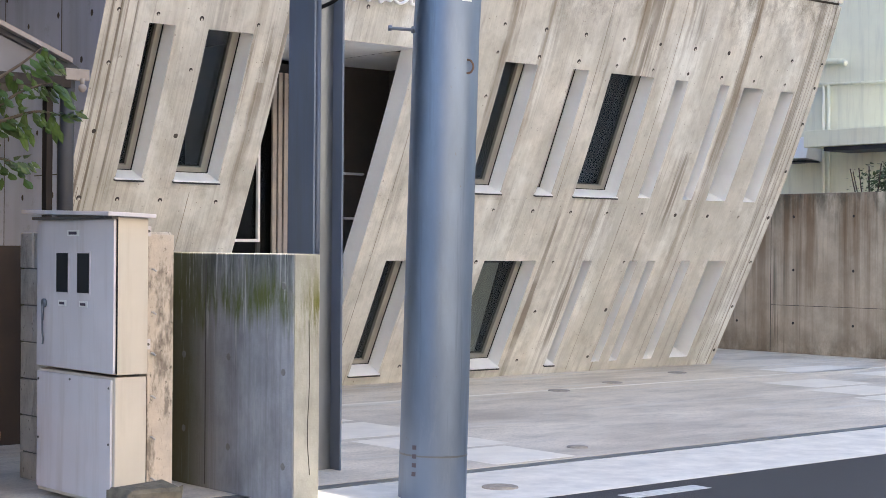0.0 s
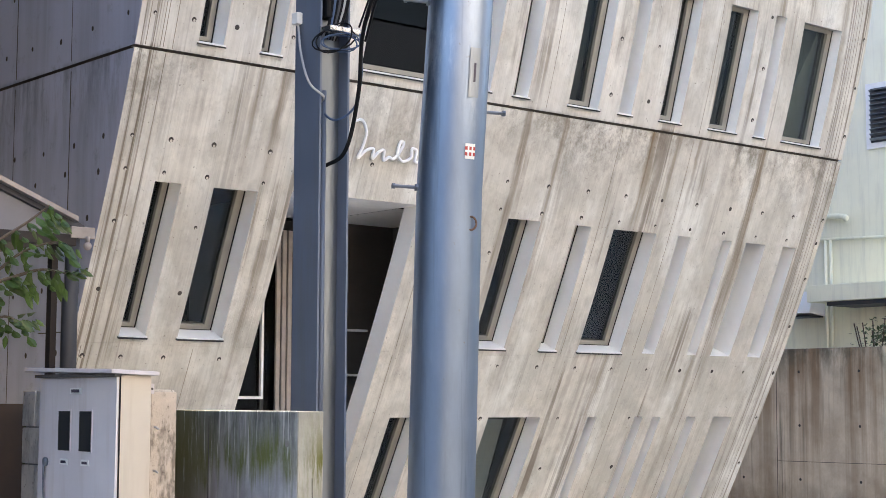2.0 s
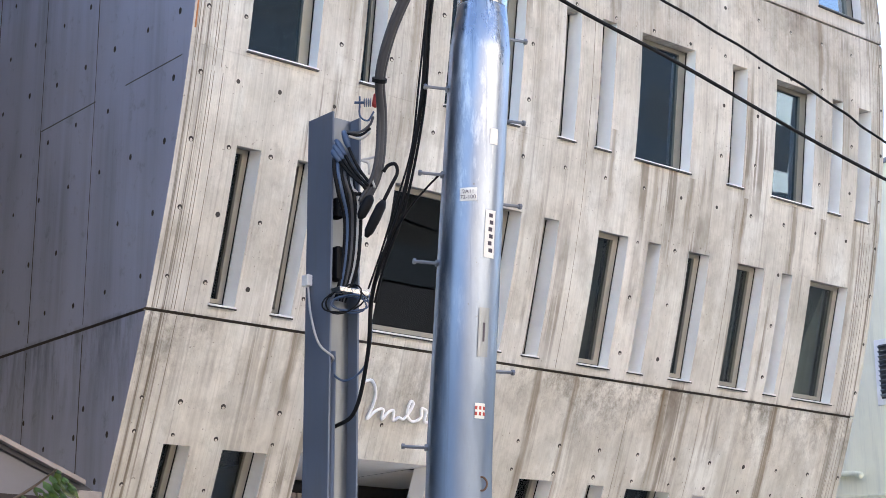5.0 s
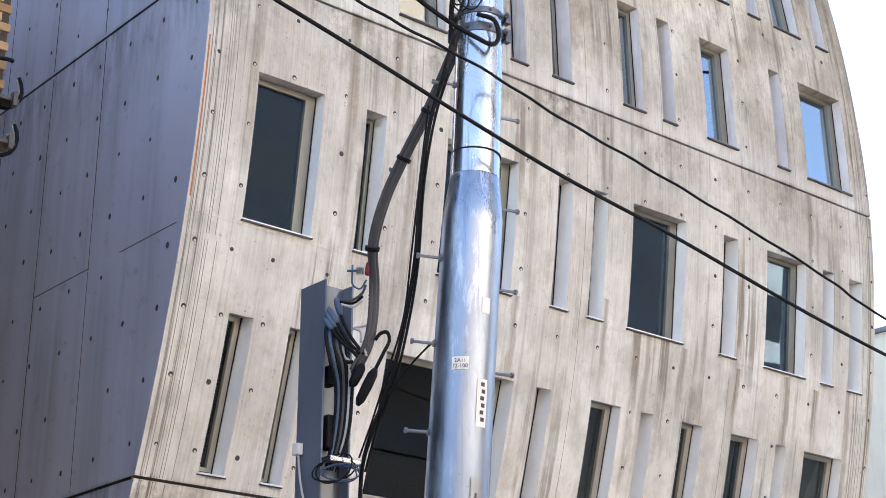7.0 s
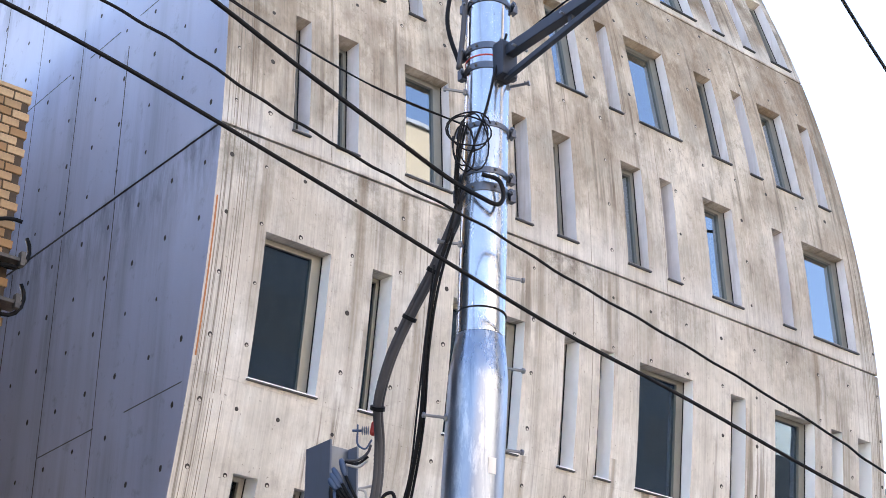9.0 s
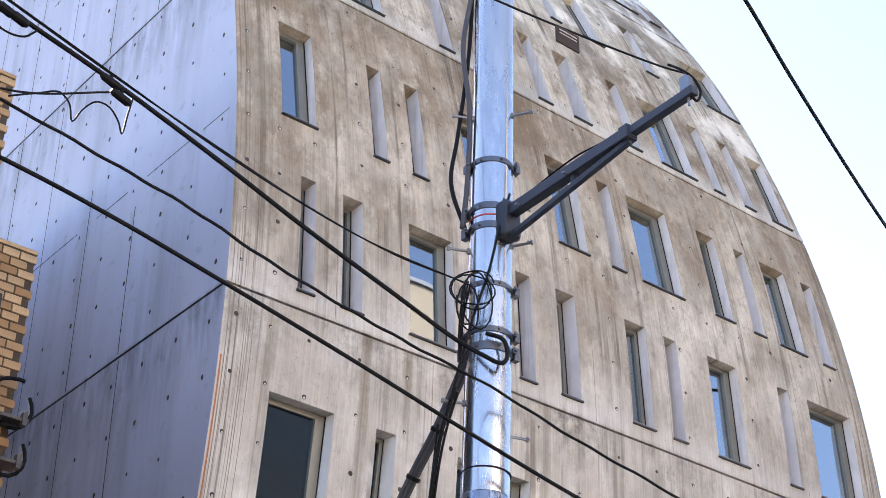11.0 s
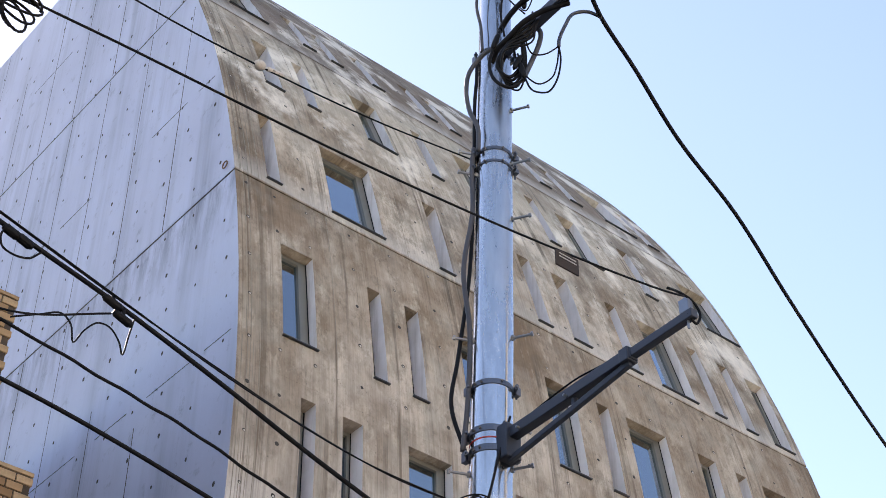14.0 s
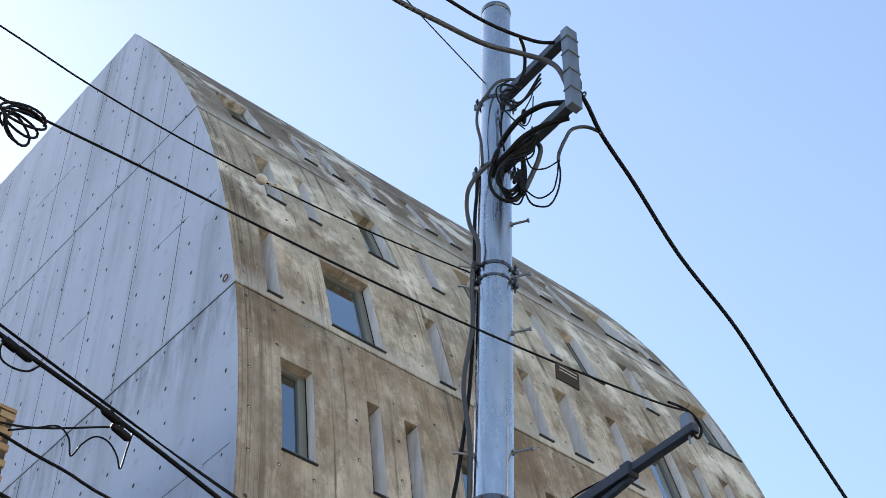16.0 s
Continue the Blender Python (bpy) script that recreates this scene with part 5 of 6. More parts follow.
for s, hs in ((-1, (2.4, 3.38, 3.87, 4.36, 5.42, 6.44, 7.43, 9.05, 8.86)), (1, (2.82, 3.74, 4.22, 4.7, 5.26, 6.47, 7.45, 8.45, 8.96, 9.48))):
    for z in hs:
        bm = bmesh.new()
        d = (RIGHT * s * 0.95 + NEAR * (0.25 if s < 0 else -0.5 if z < 5.5 else 0.3) + Vector((0, 0, 0.03))).normalized()
        c = axis(z)
        r = girth(z)
        tube(bm, [c + d * (r - 0.01), c + d * (r + 0.12)], 0.009, 8)
        tube(bm, [c + d * (r + 0.12), c + d * (r + 0.135)], 0.016, 6)
        tube(bm, [c + d * (r - 0.005), c + d * (r + 0.012)], 0.02, 6)
        of(part("step_bolt", bm, GALV_DARK), pole)


def on_pole(z, deg, half_w, half_h, mat, name, lift=0.003, label=""):
    """A thin curved patch on the pole; deg to the right of the side that faces the street."""
    bm = bmesh.new()
    grid = []
    for k in range(7):
        a = radians(deg) + half_w / girth(z) * (k / 3 - 1)
        d = NEAR * math.cos(a) + RIGHT * math.sin(a)
        grid.append([bm.verts.new(axis(z + dz) + d * (girth(z + dz) + lift)) for dz in (-half_h, half_h)])
    for p, q in zip(grid, grid[1:]):
        bm.faces.new((p[0], q[0], q[1], p[1]))
    return of(part(name, bm, mat, label=label), pole)


on_pole(2.58, 34, 0.03, 0.04, LABEL, "sticker")
for dz in (0.015, -0.015):
    for dd in (-8, 0, 8):
        on_pole(2.58 + dz, 34 + dd, 0.007, 0.009, RED, "printed_mark", 0.0045)
on_pole(3.73, -7, 0.045, 0.036, LABEL, "sticker")
on_pole(3.52, 37, 0.032, 0.13, LABEL, "sticker")
for k in range(6):
    on_pole(3.62 - 0.038 * k, 37 + (k % 2) * 2, 0.012, 0.011, INK, "printed_mark", 0.0045)
on_pole(2.99, 33, 0.03, 0.13, GALV_DARK, "name_tag", 0.006)
on_pole(2.99, 33, 0.006, 0.05, INK, "printed_mark", 0.0075)
on_pole(4.06, 36, 0.025, 0.045, LABEL, "sticker")
for k in range(4):
    on_pole(0.27 - 0.045 * k, -33, 0.012, 0.011, INK, "printed_mark")
bm = bmesh.new()
c = axis(2.21) + (NEAR * math.cos(radians(42)) + RIGHT * math.sin(radians(42))) * girth(2.21)
q = [c + RIGHT * 0.028 * math.cos(a) + Vector((0, 0, 0.035 * math.sin(a))) for a in [k * math.tau / 14 for k in range(15)]]
tube(bm, q, 0.006, 6)
of(part("eye_ring", bm, RUST, smooth=True), pole)
for txt, dz in (("2A11", 0.004), ("72-100", -0.026)):
    cu = bpy.data.curves.new("code", "FONT")
    cu.body, cu.size, cu.align_x, cu.extrude = txt, 0.03, "CENTER", 0.0004
    tmp = new("code", cu)
    me = bpy.data.meshes.new_from_object(tmp.evaluated_get(bpy.context.evaluated_depsgraph_get()))
    bpy.data.objects.remove(tmp)
    me.materials.append(INK)
    ob = new("printed_code", me)
    z = 3.73 + dz
    a = radians(-7)
    d = NEAR * math.cos(a) + RIGHT * math.sin(a)
    side = Vector((0, 0, 1)).cross(d).normalized()
    p = axis(z) + d * (girth(z) + 0.0062)
    ob.matrix_basis = Matrix(((side.x, 0, d.x, p.x), (side.y, 0, d.y, p.y), (side.z, 1, d.z, p.z), (0, 0, 0, 1)))
    of(ob, pole)

# outrigger arm over the street
arm = thing("outrigger_arm", "dark steel outrigger arm braced off the pole", "pole arm", axis(6.65))
root = axis(6.65)
tipv = Vector((5.55, 4.54, 6.66))
along = (tipv - root).normalized()


def beam(p, q, w, h):
    d = (q - p)
    m = look(p, q) @ Matrix.Translation((0, 0, -d.length / 2))
    return box(bmesh.new(), (-w / 2, -h / 2, -d.length / 2), (w / 2, h / 2, d.length / 2), 0.006, m)


of(part("main_tube", beam(root + along * 0.16, root + along * 1.25, 0.066, 0.074), ARM), arm)
of(part("tip_tube", beam(root + along * 1.2, tipv, 0.05, 0.056), ARM), arm)
of(part("brace", beam(root + along * 0.17 - Vector((0, 0, 0.17)), root + along * 1.22 - Vector((0, 0, 0.05)), 0.034, 0.04), ARM), arm)
of(part("mount", box(bmesh.new(), (-0.06, -0.17, -0.05), (0.06, 0.07, 0.05), 0.01, look(root + along * 0.16, tipv)), ARM), arm)
of(part("rib", beam(root + along * 0.75 - Vector((0, 0, 0.12)), root + along * 0.75, 0.03, 0.03), ARM), arm)
bm = bmesh.new()
box(bm, tipv + Vector((-0.02, 0.02, 0.03)), tipv + Vector((0.02, 0.09, 0.12)), 0.004)
tube(bm, [tipv + Vector((0, 0.05, -0.08)), tipv + Vector((0, 0.05, 0.15))], 0.008, 6)
of(part("cable_clamp", bm, GALV_DARK), arm)
of(part("collar", beam(root + along * 1.17, root + along * 1.24, 0.082, 0.09), ARM), arm)
for f_ in (0.3, 0.72):
    of(part("bolt", tube(bmesh.new(), [root + along * f_ + Vector((-0.06, 0, -0.02)), root + along * f_ + Vector((0.06, 0, -0.02))], 0.009, 6), GALV_DARK), arm)
bm = bmesh.new()
tube(bm, smooth_path([root + along * f_ + Vector((0, 0, 0.05 + w_)) for f_, w_ in ((0.2, 0.0), (0.4, 0.01), (0.6, 0.03), (0.8, 0.035), (1.0, 0.01), (1.15, 0.0))], 5), 0.006, 6)
of(part("tied_wire", bm, RUBBER, smooth=True), arm)
bm = bmesh.new()
tube(bm, smooth_path([tipv + Vector(v) for v in ((-0.2, 0.0, 0.07), (-0.08, 0.02, 0.11), (0.02, 0.02, 0.1), (0.06, 0.01, 0.02), (0.03, 0.02, -0.05), (-0.02, 0.03, 0.0))], 6), 0.008, 6)
of(part("wire_tail", bm, RUBBER, smooth=True), arm)

# double bracket near the pole top
brk = thing("top_bracket", "grey steel double bracket with an upright end bar", "bracket", axis(10.4))
ends = Vector((5.61, 5.35, 10.8))
for z in (10.04, 10.8):
    e = Vector((5.61, 5.35, z))
    of(part("bracket_arm", beam(axis(z) + (e - axis(z)).normalized() * 0.1, e, 0.075, 0.075), ARM), brk)
of(part("end_bar", boxed((5.56, 5.28, 9.98), (5.665, 5.35, 10.84), 0.005), GALV_DARK), brk)
for z in (10.15, 10.35, 10.55, 10.72):
    of(part("bar_strap", boxed((5.555, 5.275, z), (5.67, 5.355, z + 0.014)), IRON), brk)


# ---- cables ----
def cable(name, pts, r, mat, label, n=8, group="overhead cables", twist=0.0):
    path = smooth_path(pts, n)
    if twist:
        path = [p + Vector((0, 0, twist * math.sin(i * 1.3))) for i, p in enumerate(path)]
    ob = thing(name, label, "cable", path[0], group)
    bm = bmesh.new()
    tube(bm, path, r, 10)
    of(part("sheath", bm, mat, smooth=True), ob)
    return ob


cable("overhead_cable", [(-14, 6.0, 7.3), (-4, 6.0, 6.05), (2.37, 6, 5.56), (2.96, 6, 5.48), (3.6, 6, 5.36), (4.39, 6, 5.2), (5.12, 6, 5.04), (5.91, 6, 4.88), (6.78, 6, 4.75), (8.7, 6, 4.43), (14, 6, 3.9), (30, 6, 4.0)], 0.0115, RUBBER, "thick black overhead cable strung along the street", 8)
cable("overhead_cable", [(-14, 6.05, 7.4), (-4, 6.05, 6.45), (2.3, 6.05, 5.91), (2.91, 6.05, 5.82), (3.39, 6.05, 5.74), (3.87, 6.05, 5.62), (4.34, 6.05, 5.53), (4.8, 6.05, 5.46), (5.37, 6.05, 5.39), (5.97, 6.05, 5.27), (6.67, 6.05, 5.16), (7.42, 6.05, 5.03), (8.39, 6.05, 4.84), (8.9, 6.05, 4.71), (14, 6.05, 4.2), (30, 6.05, 4.3)], 0.0085, RUBBER, "thin twisted black overhead cable along the street", 8, twist=0.004)
cable("overhead_cable", [(-14, 6.3, 11.2), (-4, 6.3, 8.4), (2.3, 6.3, 6.67), (2.98, 6.3, 6.5), (3.71, 6.3, 6.28), (4.25, 6.3, 6.1), (4.89, 6.3, 5.91), (5.3, 6.27, 5.76), (5.42, 6.15, 5.64), (5.5, 6.1, 5.6), (5.55, 6.1, 5.66), (5.52, 6.1, 5.76), (5.44, 6.16, 5.8)], 0.0135, RUBBER, "heavy black overhead cable looped at the pole")
cable("messenger_wire", [(-14, 6.32, 11.3), (-4, 6.32, 8.5), (2.3, 6.32, 6.74), (3.04, 6.32, 6.54), (3.72, 6.32, 6.38), (4.29, 6.32, 6.26), (4.9, 6.32, 6.19), (5.42, 6.3, 6.19)], 0.005, RUBBER, "thin black messenger wire ending at the pole")
cable("messenger_wire", [(-14, 6.28, 11.25), (-4, 6.28, 8.46), (2.3, 6.28, 6.71), (3.04, 6.28, 6.51), (3.72, 6.28, 6.33), (4.6, 6.28, 6.18), (5.42, 6.28, 6.17)], 0.005, RUBBER, "thin black messenger wire ending at the pole")
cable("service_cable", [(5.62, 5.33, 10.52), (5.72, 5.41, 10.45), (5.95, 5.5, 10.42), (6.21, 5.63, 10.41), (6.74, 5.82, 10.38), (7.57, 6.14, 10.34), (8.55, 6.43, 10.3), (9.82, 6.91, 10.25), (12.26, 7.8, 10.2), (24, 12.0, 10.9)], 0.0175, RUBBER, "thick black cable leaving the bracket across the street", 8)
cable("street_wire", [(-14, 4.55, 7.4), (-5, 4.55, 6.5), (1.17, 4.55, 6.31), (2.09, 4.55, 6.36), (3.15, 4.55, 6.42), (3.98, 4.55, 6.5), (4.59, 4.55, 6.58), (5.3, 4.55, 6.7), (5.5, 4.56, 6.76)], 0.006, RUBBER, "thin black wire held by the outrigger arm")
cable("street_wire", [(-14, 6.35, 11.4), (-5, 6.35, 9.5), (1.9, 6.35, 8.86), (2.44, 6.35, 8.8), (3.09, 6.35, 8.78), (3.71, 6.35, 8.81), (4.6, 6.35, 8.9), (5.53, 6.33, 9.04)], 0.006, RUBBER, "thin black wire clamped to the pole")
ins = thing("insulator", "grey ball insulator on a street wire", "insulator", (3.74, 6.35, 8.82))
bm = bmesh.new()
q = bmesh.ops.create_uvsphere(bm, u_segments=14, v_segments=10, radius=0.036)
bmesh.ops.scale(bm, verts=q["verts"], vec=(1.2, 1, 1))
bmesh.ops.translate(bm, verts=q["verts"], vec=(3.74, 6.35, 8.82))
tube(bm, [(3.8, 6.35, 8.825), (3.92, 6.35, 8.845)], 0.016, 8)
of(part("ball", bm, BLOCK, smooth=True), ins)
cable("feeder_cable", [(-8, 6.5, 12.5), (0, 6.1, 11.1), (4.38, 5.87, 10.77), (4.78, 5.81, 10.75), (5.16, 5.73, 10.72), (5.4, 5.6, 10.68), (5.56, 5.45, 10.55), (5.6, 5.37, 10.3), (5.63, 5.36, 10.05)], 0.02, GREY_CABLE, "grey feeder cable bent down along the bracket")
cable("feeder_cable", [(-8, 6.3, 12.4), (0, 5.95, 11.2), (4.69, 5.66, 10.83), (5.06, 5.62, 10.8), (5.34, 5.56, 10.8), (5.5, 5.5, 10.8), (5.6, 5.42, 10.8)], 0.014, RUBBER, "black feeder cable tied to the bracket")
cable("feeder_cable", [(5.34, 5.56, 10.8), (5.42, 5.6, 10.74), (5.47, 5.66, 10.6), (5.46, 5.7, 10.5)], 0.014, RUBBER, "black feeder cable tail hanging from the bracket")
cable("stay_wire", [(-3, 4.5, 12.0), (4.61, 6.0, 11.06), (5.56, 6.2, 11.0)], 0.005, RUBBER, "thin stay wire fixed to the pole")

# loops and tails of cable at the pole head


def loop(c, a, b_, ra, rb, r, mat, label, turn=1.15, start=0.0, group="coiled cable loops"):
    c, a, b_ = Vector(c), Vector(a).normalized(), Vector(b_).normalized()
    n = int(22 * turn)
    pts = []
    for k in range(n + 1):
        t = start + k / n * turn * math.tau
        w_ = 1 + 0.12 * math.sin(2.3 * t + start)
        pts.append(c + a * ra * w_ * math.cos(t) + b_ * rb * w_ * math.sin(t) + a.cross(b_) * 0.03 * math.sin(t * 0.5 + start))
    ob = thing("cable_loop", label, "cable", pts[0], group)
    bm = bmesh.new()
    tube(bm, pts, r, 7)
    of(part("sheath", bm, mat, smooth=True), ob)


UP = Vector((0, 0, 1))
HEAD = "cable tails"
cable("cable_tail", [(5.66, 5.42, 10.17), (5.58, 5.6, 10.23), (5.53, 5.76, 10.21), (5.51, 5.89, 10.15), (5.52, 6.01, 10.09)], 0.021, RUBBER, "thick black cable tail bent back from the end bar", 8, HEAD)
cable("cable_tail", [(5.66, 5.42, 10.0), (5.57, 5.6, 10.0), (5.51, 5.75, 9.96), (5.49, 5.88, 9.9), (5.48, 5.99, 9.86), (5.5, 6.08, 9.81)], 0.021, RUBBER, "thick black cable tail bent back from the end bar", 8, HEAD)
cable("cable_tail", [(5.52, 6.01, 10.09), (5.49, 5.98, 10.04), (5.45, 6.01, 9.86), (5.43, 6.03, 9.68), (5.46, 6.0, 9.53), (5.54, 5.94, 9.47), (5.61, 5.88, 9.54)], 0.013, RUBBER, "black cable looped down below the bracket", 8, HEAD)
cable("cable_tail", [(5.61, 5.88, 9.54), (5.66, 5.84, 9.72), (5.7, 5.79, 9.9), (5.72, 5.79, 10.04), (5.69, 5.81, 10.1), (5.65, 5.84, 10.04)], 0.019, GREY_CABLE, "thick grey cable curled under the bracket arm", 8, HEAD)
for nodes, rad in (([(5.55, 5.9, 9.91), (5.56, 5.88, 9.71), (5.61, 5.84, 9.55), (5.68, 5.79, 9.48), (5.75, 5.73, 9.54), (5.78, 5.7, 9.67), (5.79, 5.68, 9.85)], 0.006),
                   ([(5.56, 5.87, 9.77), (5.59, 5.84, 9.54), (5.63, 5.8, 9.39), (5.71, 5.74, 9.38), (5.76, 5.7, 9.48), (5.79, 5.67, 9.69), (5.78, 5.67, 9.84)], 0.007),
                   ([(5.77, 5.67, 9.82), (5.7, 5.73, 9.75), (5.63, 5.78, 9.74), (5.6, 5.81, 9.84), (5.6, 5.81, 9.95), (5.64, 5.78, 10.02)], 0.006),
                   ([(5.62, 5.72, 10.59), (5.6, 5.73, 10.46), (5.53, 5.79, 10.17), (5.56, 5.77, 10.14), (5.6, 5.74, 10.26), (5.61, 5.72, 10.46)], 0.005),
                   ([(5.58, 5.95, 10.82), (5.51, 6.01, 10.74), (5.52, 6.0, 10.57), (5.6, 5.93, 10.37), (5.66, 5.88, 10.27)], 0.006),
                   ([(5.60, 5.9, 10.75), (5.53, 5.95, 10.5), (5.5, 5.97, 10.25), (5.52, 5.96, 10.0)], 0.008)):
    cable("cable_loop", nodes, rad, RUBBER, "thin black cable hanging in a loop under the bracket", 8, "coiled cable loops")
for k in range(5):
    cable("cable_loop", [(5.64 - 0.01 * k, 5.62 + 0.03 * k, 10.05 + 0.02 * k), (5.58, 5.74, 10.0 - 0.05 * k), (5.50 - 0.012 * k, 5.9, 9.86 - 0.03 * k), (5.46 + 0.02 * k, 5.98, 9.66 - 0.03 * k), (5.53 + 0.02 * k, 5.93, 9.56 - 0.02 * k), (5.60 + 0.01 * k, 5.87, 9.7), (5.60, 5.86, 9.9 + 0.05 * k)], 0.013 - 0.0015 * k, RUBBER, "black cable slack coiled under the bracket", 8, "coiled cable loops")
for k in range(3):
    cable("cable_loop", [(5.60, 5.62, 10.62 - 0.05 * k), (5.55 - 0.02 * k, 5.8, 10.42 - 0.04 * k), (5.50, 5.95, 10.62 - 0.1 * k), (5.55, 5.98, 10.78 - 0.08 * k), (5.60, 5.85, 10.66)], 0.009 - 0.001 * k, RUBBER, "black cable looped between bracket and pole", 8, "coiled cable loops")
cable("cable_tail", [(5.71, 5.96, 10.95), (5.58, 6.06, 10.91), (5.51, 6.13, 10.76), (5.46, 6.17, 10.61), (5.45, 6.18, 10.44), (5.47, 6.16, 10.23), (5.49, 6.17, 9.99)], 0.012, GREY_CABLE, "grey cable bent round the pole head", 8, HEAD)
cable("cable_tail", [(5.56, 6.06, 10.0), (5.48, 6.12, 9.93), (5.42, 6.23, 9.78), (5.40, 6.25, 9.6), (5.42, 6.24, 9.39), (5.46, 6.2, 9.22), (5.48, 6.22, 9.02)], 0.017, GREY_CABLE, "thick grey cable bowed beside the pole", 8, HEAD)
loop((5.36, 6.18, 6.07), RIGHT, UP, 0.12, 0.12, 0.005, RUBBER, "thin black wire coil on the pole band", 2.1, 0.3)
loop((5.38, 6.16, 6.0), RIGHT + UP * 0.3, UP, 0.09, 0.19, 0.005, RUBBER, "thin black wire coil on the pole band", 1.3, 1.4)
loop((5.34, 6.2, 5.96), RIGHT - UP * 0.2, UP, 0.07, 0.13, 0.005, RUBBER, "thin black wire coil on the pole band", 1.4, 2.6)
for k in range(3):
    cable("riser_cable", [(5.40 - 0.02 * k, 6.24, 6.16), (5.37 - 0.015 * k, 6.26, 5.98), (5.36 - 0.01 * k, 6.28, 5.8), (5.38 - 0.01 * k, 6.3, 5.64)], 0.006, RUBBER, "thin black wire dropping beside the pole bands", 8, "riser cables on the pole")
cable("cable_tail", [(5.79, 5.68, 9.85), (5.84, 5.72, 9.99), (5.92, 5.73, 10.2), (6.02, 5.73, 10.4), (6.12, 5.68, 10.45), (6.21, 5.62, 10.4)], 0.014, GREY_CABLE, "grey cable hooped up to the leaving line", 8, HEAD)


# risers down the pole
def riser(offs, zs, r, mat, label):
    pts = [axis(z) - RIGHT * (girth(z) + o) + NEAR * nn for z, o, nn in zip(zs, offs[0], offs[1])]
    cable("riser_cable", pts, r, mat, label, 8, "riser cables on the pole")


riser(((0.02, 0.03, 0.02, 0.07, 0.02, 0.02, 0.04), (0.05,) * 7), (9.1, 8.9, 8.5, 8.0, 7.5, 6.9, 6.6), 0.017, GREY_CABLE, "grey riser cable strapped to the pole")
riser(((0.01, 0.01, 0.02, 0.015, 0.03, 0.09, 0.12, 0.02), (0.04,) * 2 + (0.02,) * 6), (10.0, 9.8, 9.6, 8.9, 8.0, 7.3, 6.95, 6.6), 0.014, RUBBER, "black riser cable strapped to the pole")
cable("riser_cable", [(5.60, 6.1, 6.8), (5.52, 6.12, 6.5), (5.45, 6.14, 6.2), (5.38, 6.2, 5.9), (5.34, 6.28, 5.6), (5.34, 6.36, 5.4)], 0.008, RUBBER, "black riser cable running down past the bands", 8, "riser cables on the pole")

# the bundle that leaves the pole for the steel post
BUNDLE = [(5.45, 6.30, 5.73), (5.48, 6.45, 5.61), (5.48, 6.64, 5.37), (5.46, 6.84, 5.13), (5.44, 7.0, 4.89), (5.46, 7.13, 4.65), (5.555, 7.235, 4.48), (5.58, 7.28, 4.24), (5.57, 7.31, 4.1), (5.53, 7.38, 3.95)]
for dx, dz, r in ((0.0, 0.0, 0.022), (0.03, 0.02, 0.018), (-0.022, 0.022, 0.014)):
    cable("bundled_cable", [(x + dx, y + dx * 0.3, z + dz) for x, y, z in BUNDLE], r, GREY_CABLE, "thick grey cable bundle leading to the steel post", 8, "cable bundle")
for i in (2, 3, 5):
    c = Vector(BUNDLE[i])
    d = (Vector(BUNDLE[i + 1]) - Vector(BUNDLE[i - 1])).normalized()
    bm = bmesh.new()
    tube(bm, [c - d * 0.012, c + d * 0.012], 0.045, 14)
    tagged(part("cable_tie", bm, RUBBER), "black cable tie round the grey bundle", "cable tie", group="cable ties")
BLACKS = [(5.36, 6.34, 5.5), (5.36, 6.46, 5.26), (5.38, 6.58, 4.89), (5.42, 6.68, 4.44), (5.44, 6.8, 4.08), (5.44, 6.92, 3.78), (5.43, 7.06, 3.54), (5.47, 7.2, 3.36), (5.52, 7.3, 3.05), (5.53, 7.45, 2.72), (5.5, 7.6, 2.66)]
cable("drop_cable", BLACKS, 0.012, RUBBER, "black cable hanging from the pole to the post", 8, "drop cables")
cable("drop_cable", [(x + 0.02, y, z - 0.03) for x, y, z in BLACKS[:8]], 0.008, RUBBER, "black cable hanging from the pole to the post", 8, "drop cables")
cable("drop_cable", [(x - 0.01 + 0.02 * (i % 2), y + 0.02, z + 0.05) for i, (x, y, z) in enumerate(BLACKS[1:8])], 0.006, RUBBER, "thin black cable hanging from the pole to the post", 8, "drop cables")
cable("drop_cable", [(5.41, 6.3, 3.98), (5.41, 6.55, 3.9), (5.42, 6.8, 3.78), (5.46, 7.0, 3.66), (5.53, 7.24, 3.46)], 0.006, RUBBER, "thin black cable from a step bolt to the post", 8, "drop cables")
cable("drop_cable", [(5.53, 7.3, 3.4), (5.57, 7.34, 3.15), (5.56, 7.4, 2.98), (5.5, 7.5, 2.92), (5.45, 7.6, 3.0)], 0.007, BLUE_CABLE, "blue cable looped at the steel post", 8, "drop cables")
cable("drop_cable", [(5.375, 7.7, 3.5), (5.36, 7.64, 3.3), (5.37, 7.56, 3.12), (5.42, 7.5, 3.05), (5.46, 7.58, 3.03)], 0.007, WHITE_CABLE, "pale cable curving from the junction cap", 8, "drop cables")
